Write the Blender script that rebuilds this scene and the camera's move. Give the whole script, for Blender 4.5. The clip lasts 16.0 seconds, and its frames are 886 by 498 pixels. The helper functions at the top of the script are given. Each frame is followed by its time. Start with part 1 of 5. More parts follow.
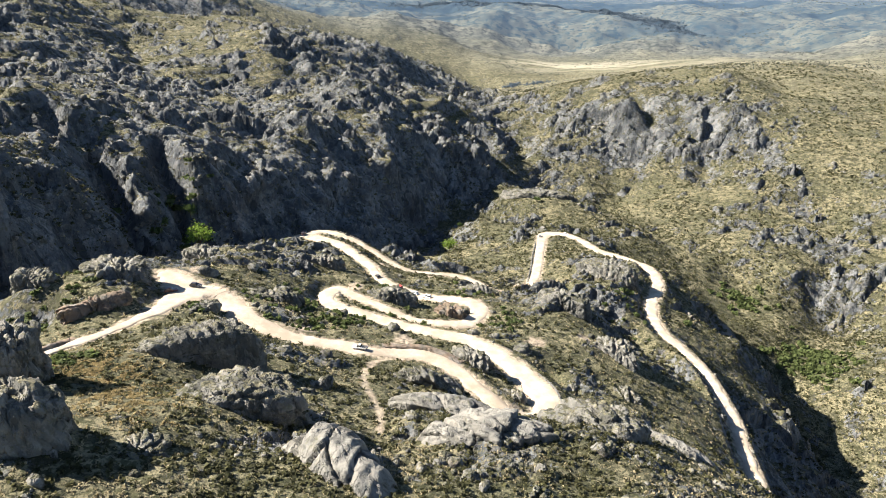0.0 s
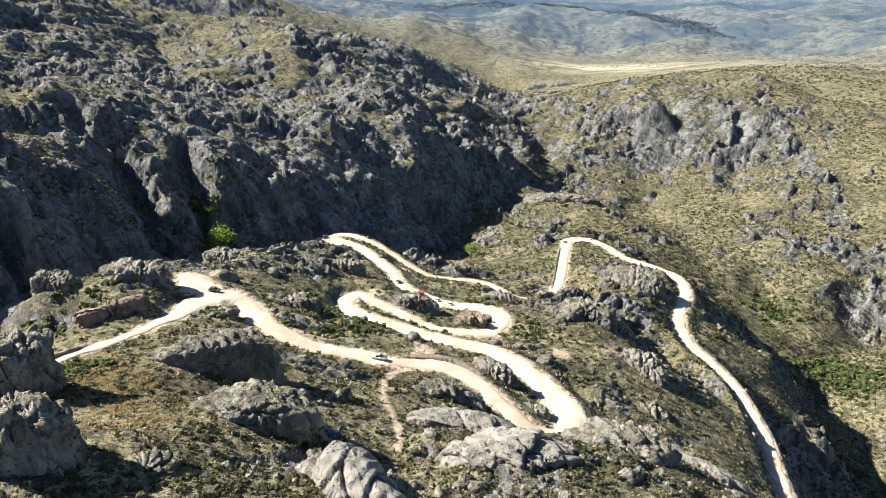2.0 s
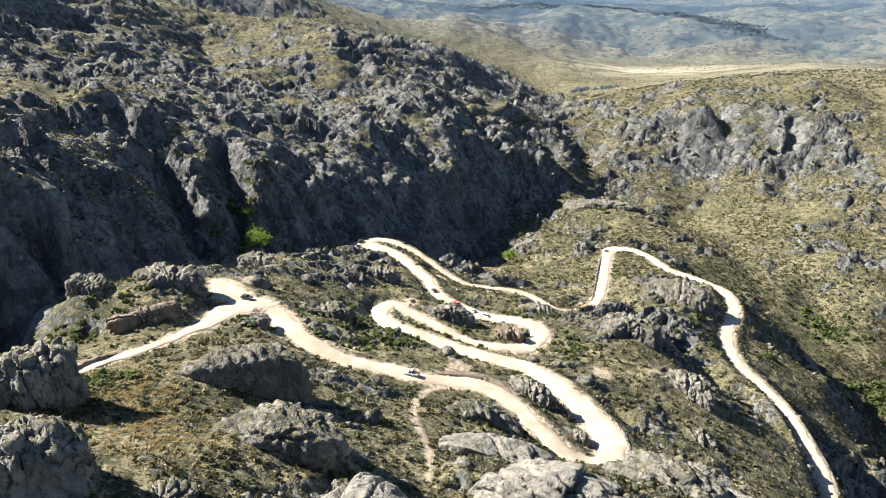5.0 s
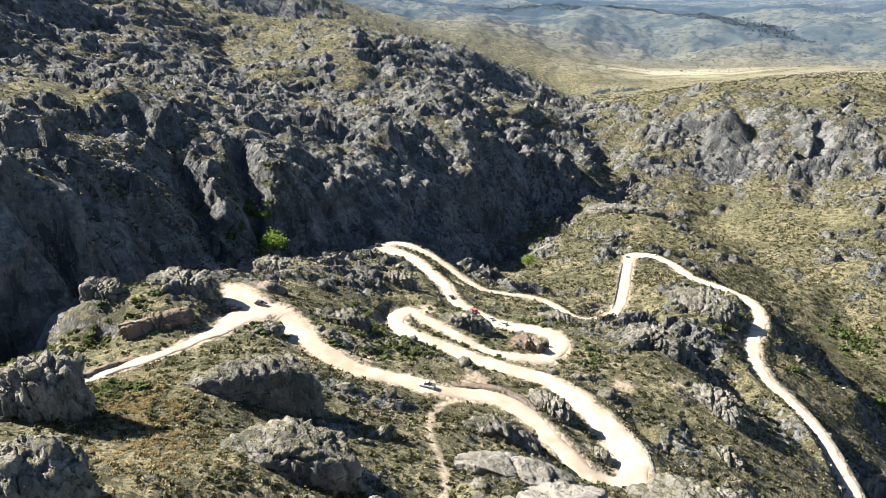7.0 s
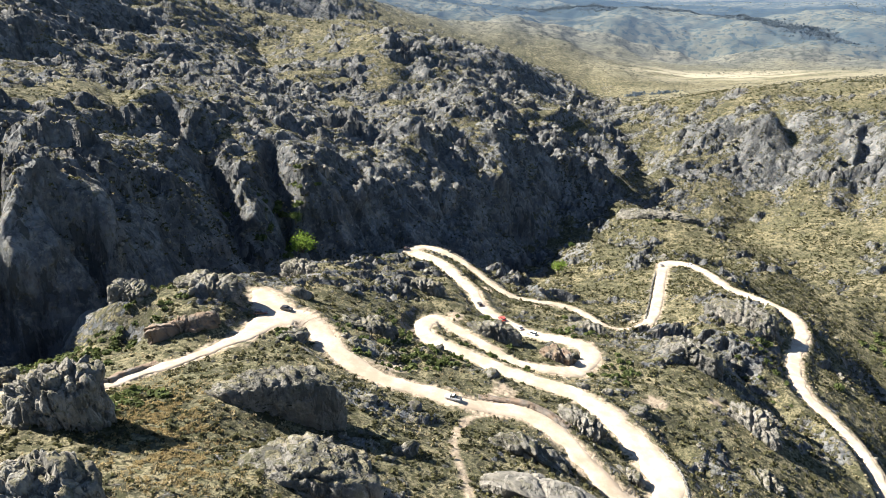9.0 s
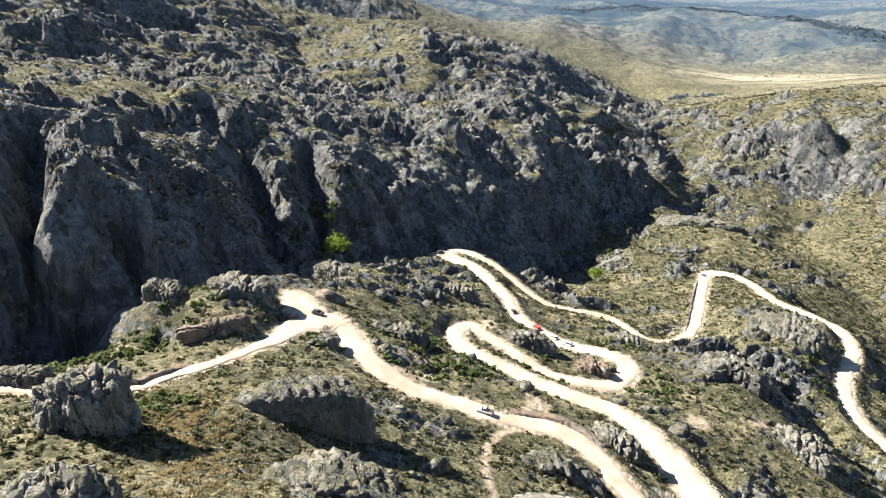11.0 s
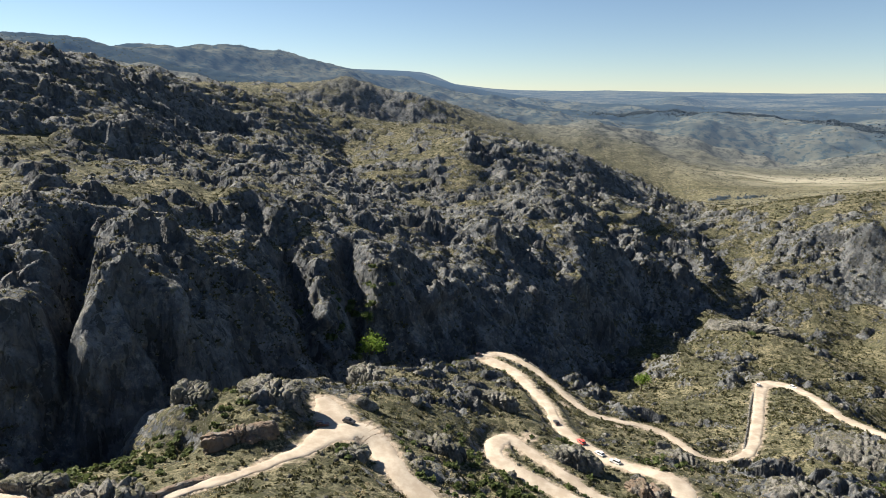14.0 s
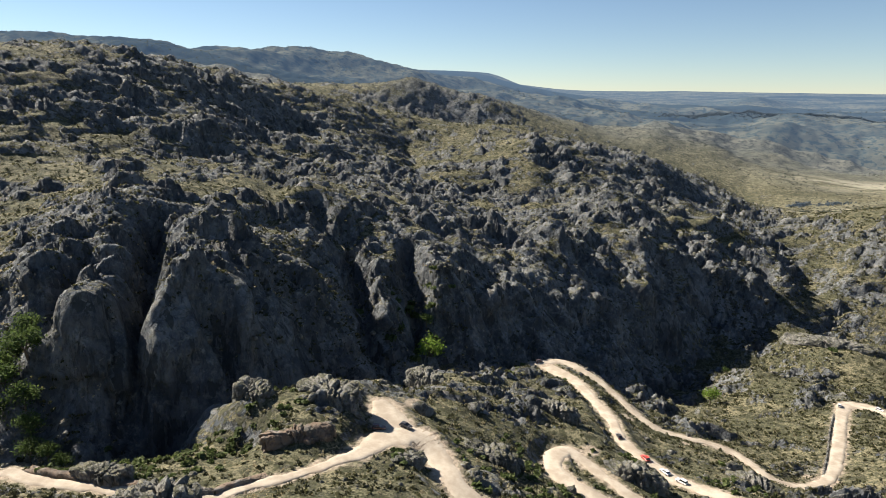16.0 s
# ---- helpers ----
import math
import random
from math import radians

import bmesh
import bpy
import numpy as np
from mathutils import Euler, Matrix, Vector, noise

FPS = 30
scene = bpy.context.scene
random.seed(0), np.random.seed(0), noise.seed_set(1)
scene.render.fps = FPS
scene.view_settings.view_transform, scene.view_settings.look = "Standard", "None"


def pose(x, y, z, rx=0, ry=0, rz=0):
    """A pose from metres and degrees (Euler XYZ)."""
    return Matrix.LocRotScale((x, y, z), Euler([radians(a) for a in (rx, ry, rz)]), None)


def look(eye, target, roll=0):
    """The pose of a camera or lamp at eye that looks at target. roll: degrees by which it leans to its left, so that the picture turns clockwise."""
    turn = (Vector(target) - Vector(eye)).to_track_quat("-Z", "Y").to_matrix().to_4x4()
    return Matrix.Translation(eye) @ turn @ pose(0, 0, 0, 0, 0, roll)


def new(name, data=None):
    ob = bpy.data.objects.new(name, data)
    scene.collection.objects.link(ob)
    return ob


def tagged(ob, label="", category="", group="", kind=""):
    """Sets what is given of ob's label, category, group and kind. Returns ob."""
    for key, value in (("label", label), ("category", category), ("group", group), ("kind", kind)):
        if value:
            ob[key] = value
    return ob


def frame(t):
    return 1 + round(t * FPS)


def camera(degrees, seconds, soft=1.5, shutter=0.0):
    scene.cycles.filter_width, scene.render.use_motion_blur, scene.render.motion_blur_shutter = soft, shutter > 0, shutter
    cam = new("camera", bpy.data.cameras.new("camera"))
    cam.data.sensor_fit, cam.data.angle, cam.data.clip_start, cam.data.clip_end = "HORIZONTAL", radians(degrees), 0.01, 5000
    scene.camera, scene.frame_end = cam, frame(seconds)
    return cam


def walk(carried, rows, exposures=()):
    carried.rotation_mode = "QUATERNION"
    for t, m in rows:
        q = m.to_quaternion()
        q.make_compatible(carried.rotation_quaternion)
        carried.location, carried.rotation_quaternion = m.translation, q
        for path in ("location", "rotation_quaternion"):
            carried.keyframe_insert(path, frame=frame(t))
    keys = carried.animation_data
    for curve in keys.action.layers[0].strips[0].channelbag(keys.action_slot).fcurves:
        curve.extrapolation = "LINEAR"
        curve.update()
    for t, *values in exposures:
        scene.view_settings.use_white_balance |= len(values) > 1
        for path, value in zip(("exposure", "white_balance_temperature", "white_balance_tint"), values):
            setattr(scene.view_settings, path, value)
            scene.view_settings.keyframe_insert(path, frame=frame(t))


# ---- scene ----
EXPOSURES = [(0, 1.93), (7.0, 1.95), (12.0, 2.02), (13.0, 1.74), (14.0, 1.31), (16, 1.26)]
cam = camera(70.50, 16.0, soft=0.9)
PATH = [
    (0, (-0.00, 0.00, 150.00), (-0.18, 92.40, 111.77), 0.48),
    (0.5, (-0.05, 1.58, 150.03), (-1.17, 93.99, 111.83), 0.48),
    (1, (-0.12, 3.15, 150.05), (-2.13, 95.55, 111.87), 0.49),
    (1.5, (-0.20, 4.72, 150.08), (-3.06, 97.12, 111.94), 0.48),
    (2, (-0.27, 6.28, 150.11), (-3.97, 98.65, 111.98), 0.49),
    (2.5, (-0.37, 7.83, 150.15), (-4.89, 100.16, 112.00), 0.48),
    (3, (-0.48, 9.39, 150.19), (-6.01, 101.67, 112.08), 0.46),
    (3.5, (-0.61, 10.95, 150.25), (-7.17, 103.17, 112.14), 0.47),
    (4, (-0.77, 12.51, 150.30), (-8.28, 104.66, 112.22), 0.45),
    (6.5, (-1.69, 20.06, 150.44), (-13.62, 111.79, 112.46), 0.42),
    (7, (-1.88, 21.57, 150.48), (-14.23, 113.26, 112.53), 0.43),
    (7.5, (-2.09, 23.06, 150.53), (-15.08, 114.67, 112.59), 0.43),
    (8, (-2.31, 24.51, 150.56), (-16.53, 115.94, 112.64), 0.42),
    (8.5, (-2.55, 25.95, 150.62), (-18.13, 117.17, 112.73), 0.43),
    (9, (-2.82, 27.35, 150.68), (-19.71, 118.35, 112.80), 0.42),
    (11.5, (-4.40, 34.12, 150.97), (-27.74, 123.73, 113.23), 0.39),
    (12, (-4.75, 35.42, 151.09), (-29.12, 125.67, 115.58), 0.37),
    (12.5, (-5.12, 36.67, 151.24), (-30.51, 128.02, 119.44), 0.38),
    (13, (-5.50, 37.87, 151.35), (-31.87, 130.19, 123.36), 0.37),
    (13.5, (-5.89, 39.00, 151.40), (-33.73, 131.81, 126.66), 0.36),
    (14, (-6.29, 40.04, 151.40), (-35.76, 132.68, 127.94), 0.37),
    (14.5, (-6.71, 41.06, 151.39), (-38.02, 133.09, 127.96), 0.38),
    (15, (-7.14, 42.08, 151.37), (-41.30, 133.11, 127.99), 0.38),
    (15.5, (-7.59, 43.15, 151.39), (-44.51, 133.09, 127.98), 0.39),
    (16, (-8.05, 44.25, 151.46), (-46.63, 133.48, 128.03), 0.41),
]
walk(cam, [(t, look(eye, target, roll)) for t, eye, target, roll in PATH], EXPOSURES)

# ---- light ----
SUN_AZ, SUN_EL = radians(-80), radians(38)
world = bpy.data.worlds.new("world")
scene.world = world
world.use_nodes = True
_n = world.node_tree.nodes
sky = _n.new("ShaderNodeTexSky")
sky.sky_type, sky.sun_disc = "NISHITA", False
sky.sun_elevation, sky.sun_rotation = SUN_EL, SUN_AZ
sky.altitude, sky.air_density, sky.dust_density = 1200, 0.95, 0.0
sky.ozone_density = 2.2
_n["Background"].inputs["Strength"].default_value = 0.046
world.node_tree.links.new(sky.outputs[0], _n["Background"].inputs["Color"])
sun = new("sun", bpy.data.lights.new("sun", "SUN"))
sun.data.energy, sun.data.angle, sun.data.color = 5.0, radians(0.55), (1.0, 0.935, 0.83)
SUN_DIR = Vector((math.sin(SUN_AZ) * math.cos(SUN_EL), math.cos(SUN_AZ) * math.cos(SUN_EL), math.sin(SUN_EL)))
sun.matrix_world = look(SUN_DIR * 600, (0, 0, 0))


# ---- numeric noise on arrays ----
def hash01(ix, iy, seed):
    h = (ix.astype(np.int64) * 374761393 + iy.astype(np.int64) * 668265263 + seed * 974634533) & 0xFFFFFFFF
    h = ((h ^ (h >> 13)) * 1274126177) & 0xFFFFFFFF
    h = ((h ^ (h >> 16)) * 2246822519) & 0xFFFFFFFF
    return ((h ^ (h >> 15)) & 0xFFFFFF) / 16777216.0


def gnoise(x, y, seed=0):
    """Gradient noise, about -1 to 1."""
    ix, iy = np.floor(x), np.floor(y)
    fx, fy = x - ix, y - iy
    u, v = fx * fx * fx * (fx * (fx * 6 - 15) + 10), fy * fy * fy * (fy * (fy * 6 - 15) + 10)
    out = []
    for dx, dy in ((0, 0), (1, 0), (0, 1), (1, 1)):
        a = hash01(ix + dx, iy + dy, seed) * 2 * np.pi
        out.append(np.cos(a) * (fx - dx) + np.sin(a) * (fy - dy))
    low, high = out[0] + u * (out[1] - out[0]), out[2] + u * (out[3] - out[2])
    return (low + v * (high - low)) * 1.5


def smooth(a, b, x):
    t = np.clip((x - a) / (b - a), 0, 1)
    return t * t * (3 - 2 * t)


def fbm(x, y, wave, octaves, cell, seed=0, gain=0.5, ridged=False):
    """Octaves of noise from the wavelength wave down; those finer than the grid fade out."""
    total, amp = 0.0, 1.0
    for k in range(octaves):
        n = gnoise(x / wave + 17.3 * k, y / wave - 9.1 * k, seed + k)
        n = 1 - 2 * np.abs(n) if ridged else n
        total = total + amp * n * smooth(1.2, 3.0, wave / cell)
        amp, wave = amp * gain, wave * 0.5
    return total


def blocks(x, y, size, seed):
    """Jointed rock: how high each place stands on its tilted block (about -1 to 1), and how far it is from the block's edge (0 to 1)."""
    gx, gy = x / size, y / size
    cx, cy = np.floor(gx), np.floor(gy)
    f1, f2, ox, oy = np.full(x.shape, 9.0), np.full(x.shape, 9.0), np.zeros(x.shape), np.zeros(x.shape)
    kx, ky = np.zeros(x.shape), np.zeros(x.shape)
    for dx in (-1, 0, 1):
        for dy in (-1, 0, 1):
            ix, iy = cx + dx, cy + dy
            px, py = gx - ix - hash01(ix, iy, seed), gy - iy - hash01(ix, iy, seed + 1)
            d = px * px + py * py
            near = d < f1
            f2 = np.where(near, f1, np.minimum(f2, d))
            ox, oy, kx, ky = np.where(near, px, ox), np.where(near, py, oy), np.where(near, ix, kx), np.where(near, iy, ky)
            f1 = np.where(near, d, f1)
    high = hash01(kx, ky, seed + 2) * 1.4 - 0.7
    high = high + ox * (hash01(kx, ky, seed + 3) * 0.8 - 0.2) - oy * (hash01(kx, ky, seed + 4) * 0.8 - 0.05)
    return high - 0.35 * f1, np.clip((np.sqrt(f2) - np.sqrt(f1)) * 1.6, 0, 1)


# ---- the lie of the land: roads, rims, crests and valley lines, as x, y, z in metres ----
ROAD_WEST = [(-169, 131, 57, 3.6), (-158, 132, 57, 3.4), (-145, 135, 57, 3.2), (-114, 143, 57, 3), (-111, 151, 55, 3), (-108, 160, 53, 3.2), (-104, 167, 52, 3.6), (-98, 179, 51, 4.8), (-95, 188, 50, 7), (-93, 198, 49, 11), (-86, 204, 48, 12), (-78, 201, 46, 9), (-69, 192, 45, 7), (-60, 187, 43, 6.5), (-48, 183, 41, 5.5), (-35, 183, 39, 5.5), (-25, 181, 38, 5.5), (-15, 183, 36, 5.5), (-6, 183, 35, 6), (5, 177, 33, 6), (12, 169, 31, 6), (19, 162, 29, 6), (26, 160, 27, 6), (33, 162, 26, 8)]
ROAD_MIDDLE = [(33, 162, 26, 8), (33, 174, 26, 10), (28, 187, 25, 9), (21, 199, 25, 8), (12, 209, 25, 7), (1, 214, 25, 6), (-14, 218, 26, 6), (-25, 224, 26, 6), (-36, 228, 27, 6), (-47, 235, 27, 6.5), (-51, 246, 26, 7), (-47, 253, 25, 7), (-39, 249, 24, 5)]
ROAD_MIDDLE += [(-27, 241, 23, 4), (-13, 233, 21, 4), (-0, 232, 20, 5), (10, 236, 18, 7), (16, 249, 16, 8), (14, 256, 17, 8), (5, 260, 17, 6), (-8, 266, 15, 6), (-20, 275, 14, 6), (-32, 290, 13, 5.5), (-40, 309, 12, 5.5), (-52, 330, 10, 6), (-64, 349, 8, 7), (-83, 366, 6, 9)]
ROAD_EAST = [(-91, 367, 6, 5.5), (-78, 378, 5, 6), (-63, 372, 4, 4.5), (-49, 363, 1, 3.4), (-35, 351, -3, 3.4), (-21, 342, -6, 3.6), (-7, 343, -8, 3.6), (9, 344, -10, 3.8), (20, 337, -11, 4), (28, 329, -12, 4.5), (39, 330, -14, 5.5), (50, 341, -16, 6), (58, 362, -18, 6), (65, 395, -21, 6.5), (73, 439, -25, 7), (79, 456, -26, 9), (92, 455, -25, 7)]
ROAD_EAST += [(101, 436, -22, 6), (108, 405, -18, 6), (116, 389, -15, 6), (124, 377, -14, 6), (130, 365, -13, 6.5), (131, 350, -13, 6.5), (127, 336, -14, 6.5), (119, 320, -13, 6), (114, 303, -13, 6), (113, 287, -13, 5.5), (116, 278, -14, 5), (121, 265, -15, 4.5), (124, 251, -16, 4.5), (124, 236, -16, 4.5), (123, 217, -17, 5), (120, 201, -18, 5), (118, 187, -19, 5.5), (117, 178, -20, 5.5)]
FOOTPATH = [(-12, 180, 36, 2.2), (-19, 177, 37, 2.0), (-23, 166, 41, 1.6), (-23, 153, 45, 1.5), (-19, 141, 49, 1.4), (-16, 132, 51, 1.2), (-15, 122, 52, 1.0)]
NEAR_SLOPE = [(-20, 97, 67), (-26, 106, 63), (-46, 104, 70), (-52, 112, 70), (-41, 97, 68), (-55, 87, 75), (-70, 85, 80), (-97, 112, 74),
    (-82, 112, 71), (-77, 123, 68), (-74, 132, 66), (-60, 130, 61), (-50, 135, 57), (-66, 148, 62), (-39, 122, 62), (-40, 131, 57), (-22, 132, 51), (-14, 117, 53),
    (18, 124, 52), (0, 137, 47), (5, 150, 40), (39, 143, 42), (0, 60, 72), (-50, 50, 80), (60, 90, 50), (-120, 60, 80)]
EAST_SHOULDER = [(35, 186, 24), (70, 205, 8), (76, 186, 3), (71, 226, 10), (56, 264, 14), (94, 256, -6), (55, 302, 0), (95, 340, -8), (80, 310, 0),
    (95, 160, 8), (100, 120, 20), (45, 240, 14), (30, 280, 8), (0, 300, 6), (95, 400, -18), (40, 400, -30), (85, 380, -15), (20, 250, 16)]
EAST_RAVINE = [(200, 373, -68), (205, 330, -90), (195, 270, -88), (185, 200, -84), (150, 420, -44), (168, 160, -76), (215, 410, -74), (140, 240, -38), (138, 190, -42)]
EAST_HILL = [(158, 643, -68), (228, 653, -62), (199, 573, -64), (223, 504, -56), (250, 404, -72), (243, 379, -82),
    (300, 340, -50), (270, 270, -55), (450, 480, -15), (300, 160, -30), (130, 520, -50), (500, 650, -10)]
ROCKY_CREST = [(65, 910, -4), (105, 926, 6), (159, 929, 23), (212, 965, 28),
    (306, 938, 38), (344, 925, 47), (388, 907, 49), (420, 893, 42), (458, 862, 25)]
SPUR_TOP = [(-155, 201, 45), (-153, 190, 44), (-140, 192, 58), (-133, 193, 56), (-126, 180, 51), (-131, 223, 49), (-131, 178, 46), (-141, 140, 58), (-113, 189, 56), (-123, 206, 56), (-121, 214, 54), (-130, 232, 44), (-112, 277, 34), (-92, 312, 22),
    (-62, 277, 28), (-70, 300, 22), (-100, 250, 40), (-108, 340, 6), (-40, 270, 24), (-27, 256, 24), (-137, 166, 50), (-122, 172, 51), (-60, 215, 38), (-30, 205, 34)]
KNOLL = [(32, 526, -45), (-7, 440, -38), (-25, 400, -26), (30, 470, -36), (60, 510, -38), (51, 630, -53), (73, 620, -45), (105, 612, -42), (136, 602, -47), (90, 570, -54), (100, 490, -34), (-15, 490, -59)]
GORGE = [(-300, 140, 44), (-255, 160, 36), (-206, 164, 38), (-178, 184, 16), (-162, 225, 2), (-156, 262, 0), (-140, 300, -6), (-122, 340, -10), (-100, 395, -20), (-66, 432, -36),
    (-28, 486, -62), (-6, 530, -68), (45, 575, -70), (100, 630, -68), (170, 690, -66)]
CLIFF_FOOT = [(-250, 180, 40), (-180, 196, 24), (-166, 238, 12), (-163, 266, 6), (-156, 300, 2),
    (-144, 341, 0), (-151, 349, 4), (-118, 388, -8), (-58, 479, -15), (-36, 506, -44), (15, 592, -60)]
CLIFF_RIM = [(-262, 204, 84), (-245, 194, 66), (-248, 206, 80), (-174, 240, 52), (-173, 268, 47), (-168, 300, 42), (-216, 235, 80), (-192, 246, 74),
    (-205, 300, 70), (-192, 371, 54), (-172, 350, 42), (-150, 366, 36), (-126, 402, 29), (-95, 466, 16), (20, 700, -12), (95, 690, -60), (88, 770, -46)]
HILLSIDE = [(-241, 291, 92), (-217, 324, 73), (-271, 243, 90), (-348, 429, 99), (-305, 435, 93), (-327, 555, 85), (-441, 582, 118), (-405, 623, 108), (-318, 660, 72), (-262, 677, 60), (-189, 729, 66),
    (-103, 679, 44), (-158, 589, 42), (-220, 560, 58), (-216, 825, 110), (-148, 751, 58), (-33, 704, 12), (-110, 620, 26), (-180, 480, 50), (-400, 480, 116), (-450, 400, 128), (-380, 320, 110), (-320, 250, 95)]
HILL_CREST = [(-548, 388, 180), (-552, 419, 186), (-544, 462, 194), (-530, 511, 187), (-531, 568, 181), (-533, 648, 178), (-519, 761, 161), (-512, 861, 147), (-473, 930, 112),
    (-560, 300, 172), (-600, 200, 150), (-420, 150, 90), (-640, 700, 165)]
NORTH_KNOBS = [(-356, 1140, 108), (-226, 1020, 84), (-131, 956, 77), (-74, 1022, 56), (-39, 1194, 28), (-6, 1324, -5), (32, 1394, -34),
    (62, 1342, -51), (-72, 921, 72), (3, 1053, 20), (20, 960, 12), (-42, 835, 34), (4, 870, 16), (60, 1010, -14), (-150, 1300, 15)]
FAR_CLIFF = [(-735, 1182, 172), (-701, 1261, 176), (-615, 1306, 182), (-548, 1336, 160), (-468, 1367, 148), (-426, 1359, 118), (-551, 1235, 112), (-480, 1244, 84), (-416, 1267, 82), (-600, 1120, 120)]
PLAIN = [(20, 1162, -10), (124, 1105, -12), (96, 1409, -14), (294, 1585, -16), (529, 1522, 2), (554, 1188, 34), (526, 1035, 37), (520, 945, 34), (748, 1759, 6), (-14, 1609, 40), (-150, 1650, 60), (383, 1871, 5), (800, 1500, 10), (760, 1150, 30),
    (900, 900, 10), (250, 1250, -14), (109, 2160, 62), (305, 2075, 70), (147, 2067, 75), (-200, 2300, 90), (700, 2000, 60), (1200, 1700, 40), (-500, 1900, 110)]
SECOND_RIDGE = [(-2030, 1337, 318), (-1850, 1582, 318), (-1607, 1834, 314), (-1382, 2012, 300), (-1244, 2218, 288), (-1111, 2288, 258), (-1013, 2334, 222), (-905, 2485, 175), (-900, 1700, 140), (-1200, 1300, 190)]
FAR_LAND = [(-1872, 3919, 330), (-1668, 4011, 326), (-1424, 4104, 312), (-1299, 4146, 262), (-1156, 4188, 200), (-1071, 4725, 212), (-301, 4835, 207), (397, 4827, 196), (855, 4766, 190),
    (-86, 3643, 120), (148, 3641, 168), (301, 3631, 120), (600, 3200, 90), (1500, 4400, 190), (2600, 3900, 200), (0, 2900, 95), (900, 2600, 80), (-700, 3300, 150), (2200, 2500, 120)]
GREAT_BUTTRESS = [(-234, 242, 80), (-226, 225, 81), (-217, 215, 83), (-205, 201, 74), (-193, 225, 93), (-193, 248, 77), (-192, 176, 40), (-187, 211, 77),
    (-184, 200, 57), (-180, 209, 65), (-180, 220, 71), (-180, 241, 68), (-179, 218, 48), (-176, 272, 52), (-172, 288, 49), (-171, 228, 58), (-171, 261, 46), (-212, 186, 87), (-209, 194, 83), (-207, 177, 64), (-192, 176, 38)]
MIDDLE_BUTTRESS = [(-282, 403, 93), (-277, 259, 104), (-273, 327, 91), (-265, 353, 87), (-250, 278, 90), (-246, 390, 93), (-243, 349, 78), (-239, 309, 80), (-234, 372, 72), (-228, 385, 84), (-226, 264, 87), (-219, 376, 61), (-218, 406, 74), (-215, 328, 72), (-215, 438, 71), (-202, 323, 59), (-196, 283, 67), (-196, 344, 46), (-191, 359, 57),
    (-191, 413, 66), (-186, 384, 58), (-174, 326, 31), (-173, 369, 41), (-172, 338, 40), (-166, 351, 24), (-157, 377, 56), (-153, 415, 48), (-145, 372, 41), (-143, 339, 16), (-134, 404, 37), (-128, 382, 25), (-114, 427, 24), (-105, 471, 25), (-100, 449, 5), (-90, 439, -5), (-80, 475, -4), (-62, 448, -18)]
TERRACES = [(-400, 467, 135), (-390, 447, 105), (-383, 524, 98), (-381, 579, 91), (-370, 455, 96), (-337, 565, 86), (-311, 609, 66), (-264, 596, 64), (-214, 643, 40), (-185, 586, 34), (-181, 468, 55), (-159, 477, 42), (-156, 601, 38), (-138, 499, 33), (-117, 508, 34), (-110, 537, 43),
    (-100, 537, 12), (-95, 560, 21), (-90, 671, 36), (-87, 630, 19), (-80, 503, 8), (-63, 635, 22), (-60, 537, -11), (-58, 706, 29), (-49, 614, 8), (-47, 597, -12), (-40, 538, -35), (-18, 661, -10), (-12, 590, -60), (-11, 642, -25), (-2, 704, 8), (11, 683, -8), (4, 533, -50), (-26, 558, -63), (13, 650, -41), (-45, 490, -37), (-60, 565, 6), (-30, 586, -18), (-95, 467, 13)]
UPPER_SLOPE = [(-480, 969, 123), (-467, 615, 112), (-466, 644, 130), (-456, 648, 107), (-446, 749, 121), (-432, 713, 130), (-429, 802, 101), (-422, 621, 111), (-399, 783, 76), (-394, 911, 87), (-307, 724, 76), (-258, 680, 53),
    (-216, 709, 56), (-178, 711, 54), (-140, 713, 49), (-139, 808, 66), (-107, 736, 50), (-94, 905, 79), (-69, 816, 37), (-56, 919, 57), (-35, 735, 19), (-30, 895, 23), (-1, 1090, 18), (2, 794, 16)]
EAST_BOWL = [(31, 518, -32), (151, 501, -40), (170, 512, -43), (198, 520, -60), (212, 531, -60), (214, 387, -67), (216, 476, -57), (235, 461, -69),
    (238, 376, -77), (255, 422, -72), (272, 527, -46), (275, 548, -57), (281, 449, -53), (289, 438, -76), (291, 413, -90), (361, 580, -53), (148, 334, -26), (141, 354, -21), (189, 391, -61), (161, 302, -29), (175, 301, -43), (206, 313, -72), (149, 284, -32), (216, 392, -69), (185, 266, -60), (151, 405, -29), (160, 358, -28)]
EAST_FELLS = [(30, 710, -26), (32, 891, 4), (46, 739, -53), (55, 765, -6), (98, 889, 0), (110, 649, -64), (122, 777, -25), (139, 749, -43), (140, 833, -11), (149, 681, -72), (162, 652, -82), (167, 733, -50), (173, 682, -76), (192, 826, 2), (199, 798, -19),
    (203, 695, -73), (214, 758, -49), (224, 805, 14), (237, 714, -53), (265, 919, 38), (277, 656, -51), (269, 802, 3), (299, 698, -51), (281, 753, -25), (329, 909, 36), (315, 732, -35), (340, 637, -32), (341, 760, 1), (365, 724, -22), (462, 895, 12), (46, 639, -65), (86, 651, -52), (130, 706, -70), (55, 733, -24), (95, 800, -46)]
BEHIND = [(0, -20, 60), (200, 0, 0), (-300, -50, 90), (0, -300, 80), (600, 200, 0), (1500, 500, 60), (-1200, 300, 200), (0, -1500, 120), (1500, -1200, 100), (-1800, -900, 200), (0, -4500, 150), (4500, 0, 150), (-4500, 0, 250), (-3000, -3000, 200), (3000, -3000, 150)]


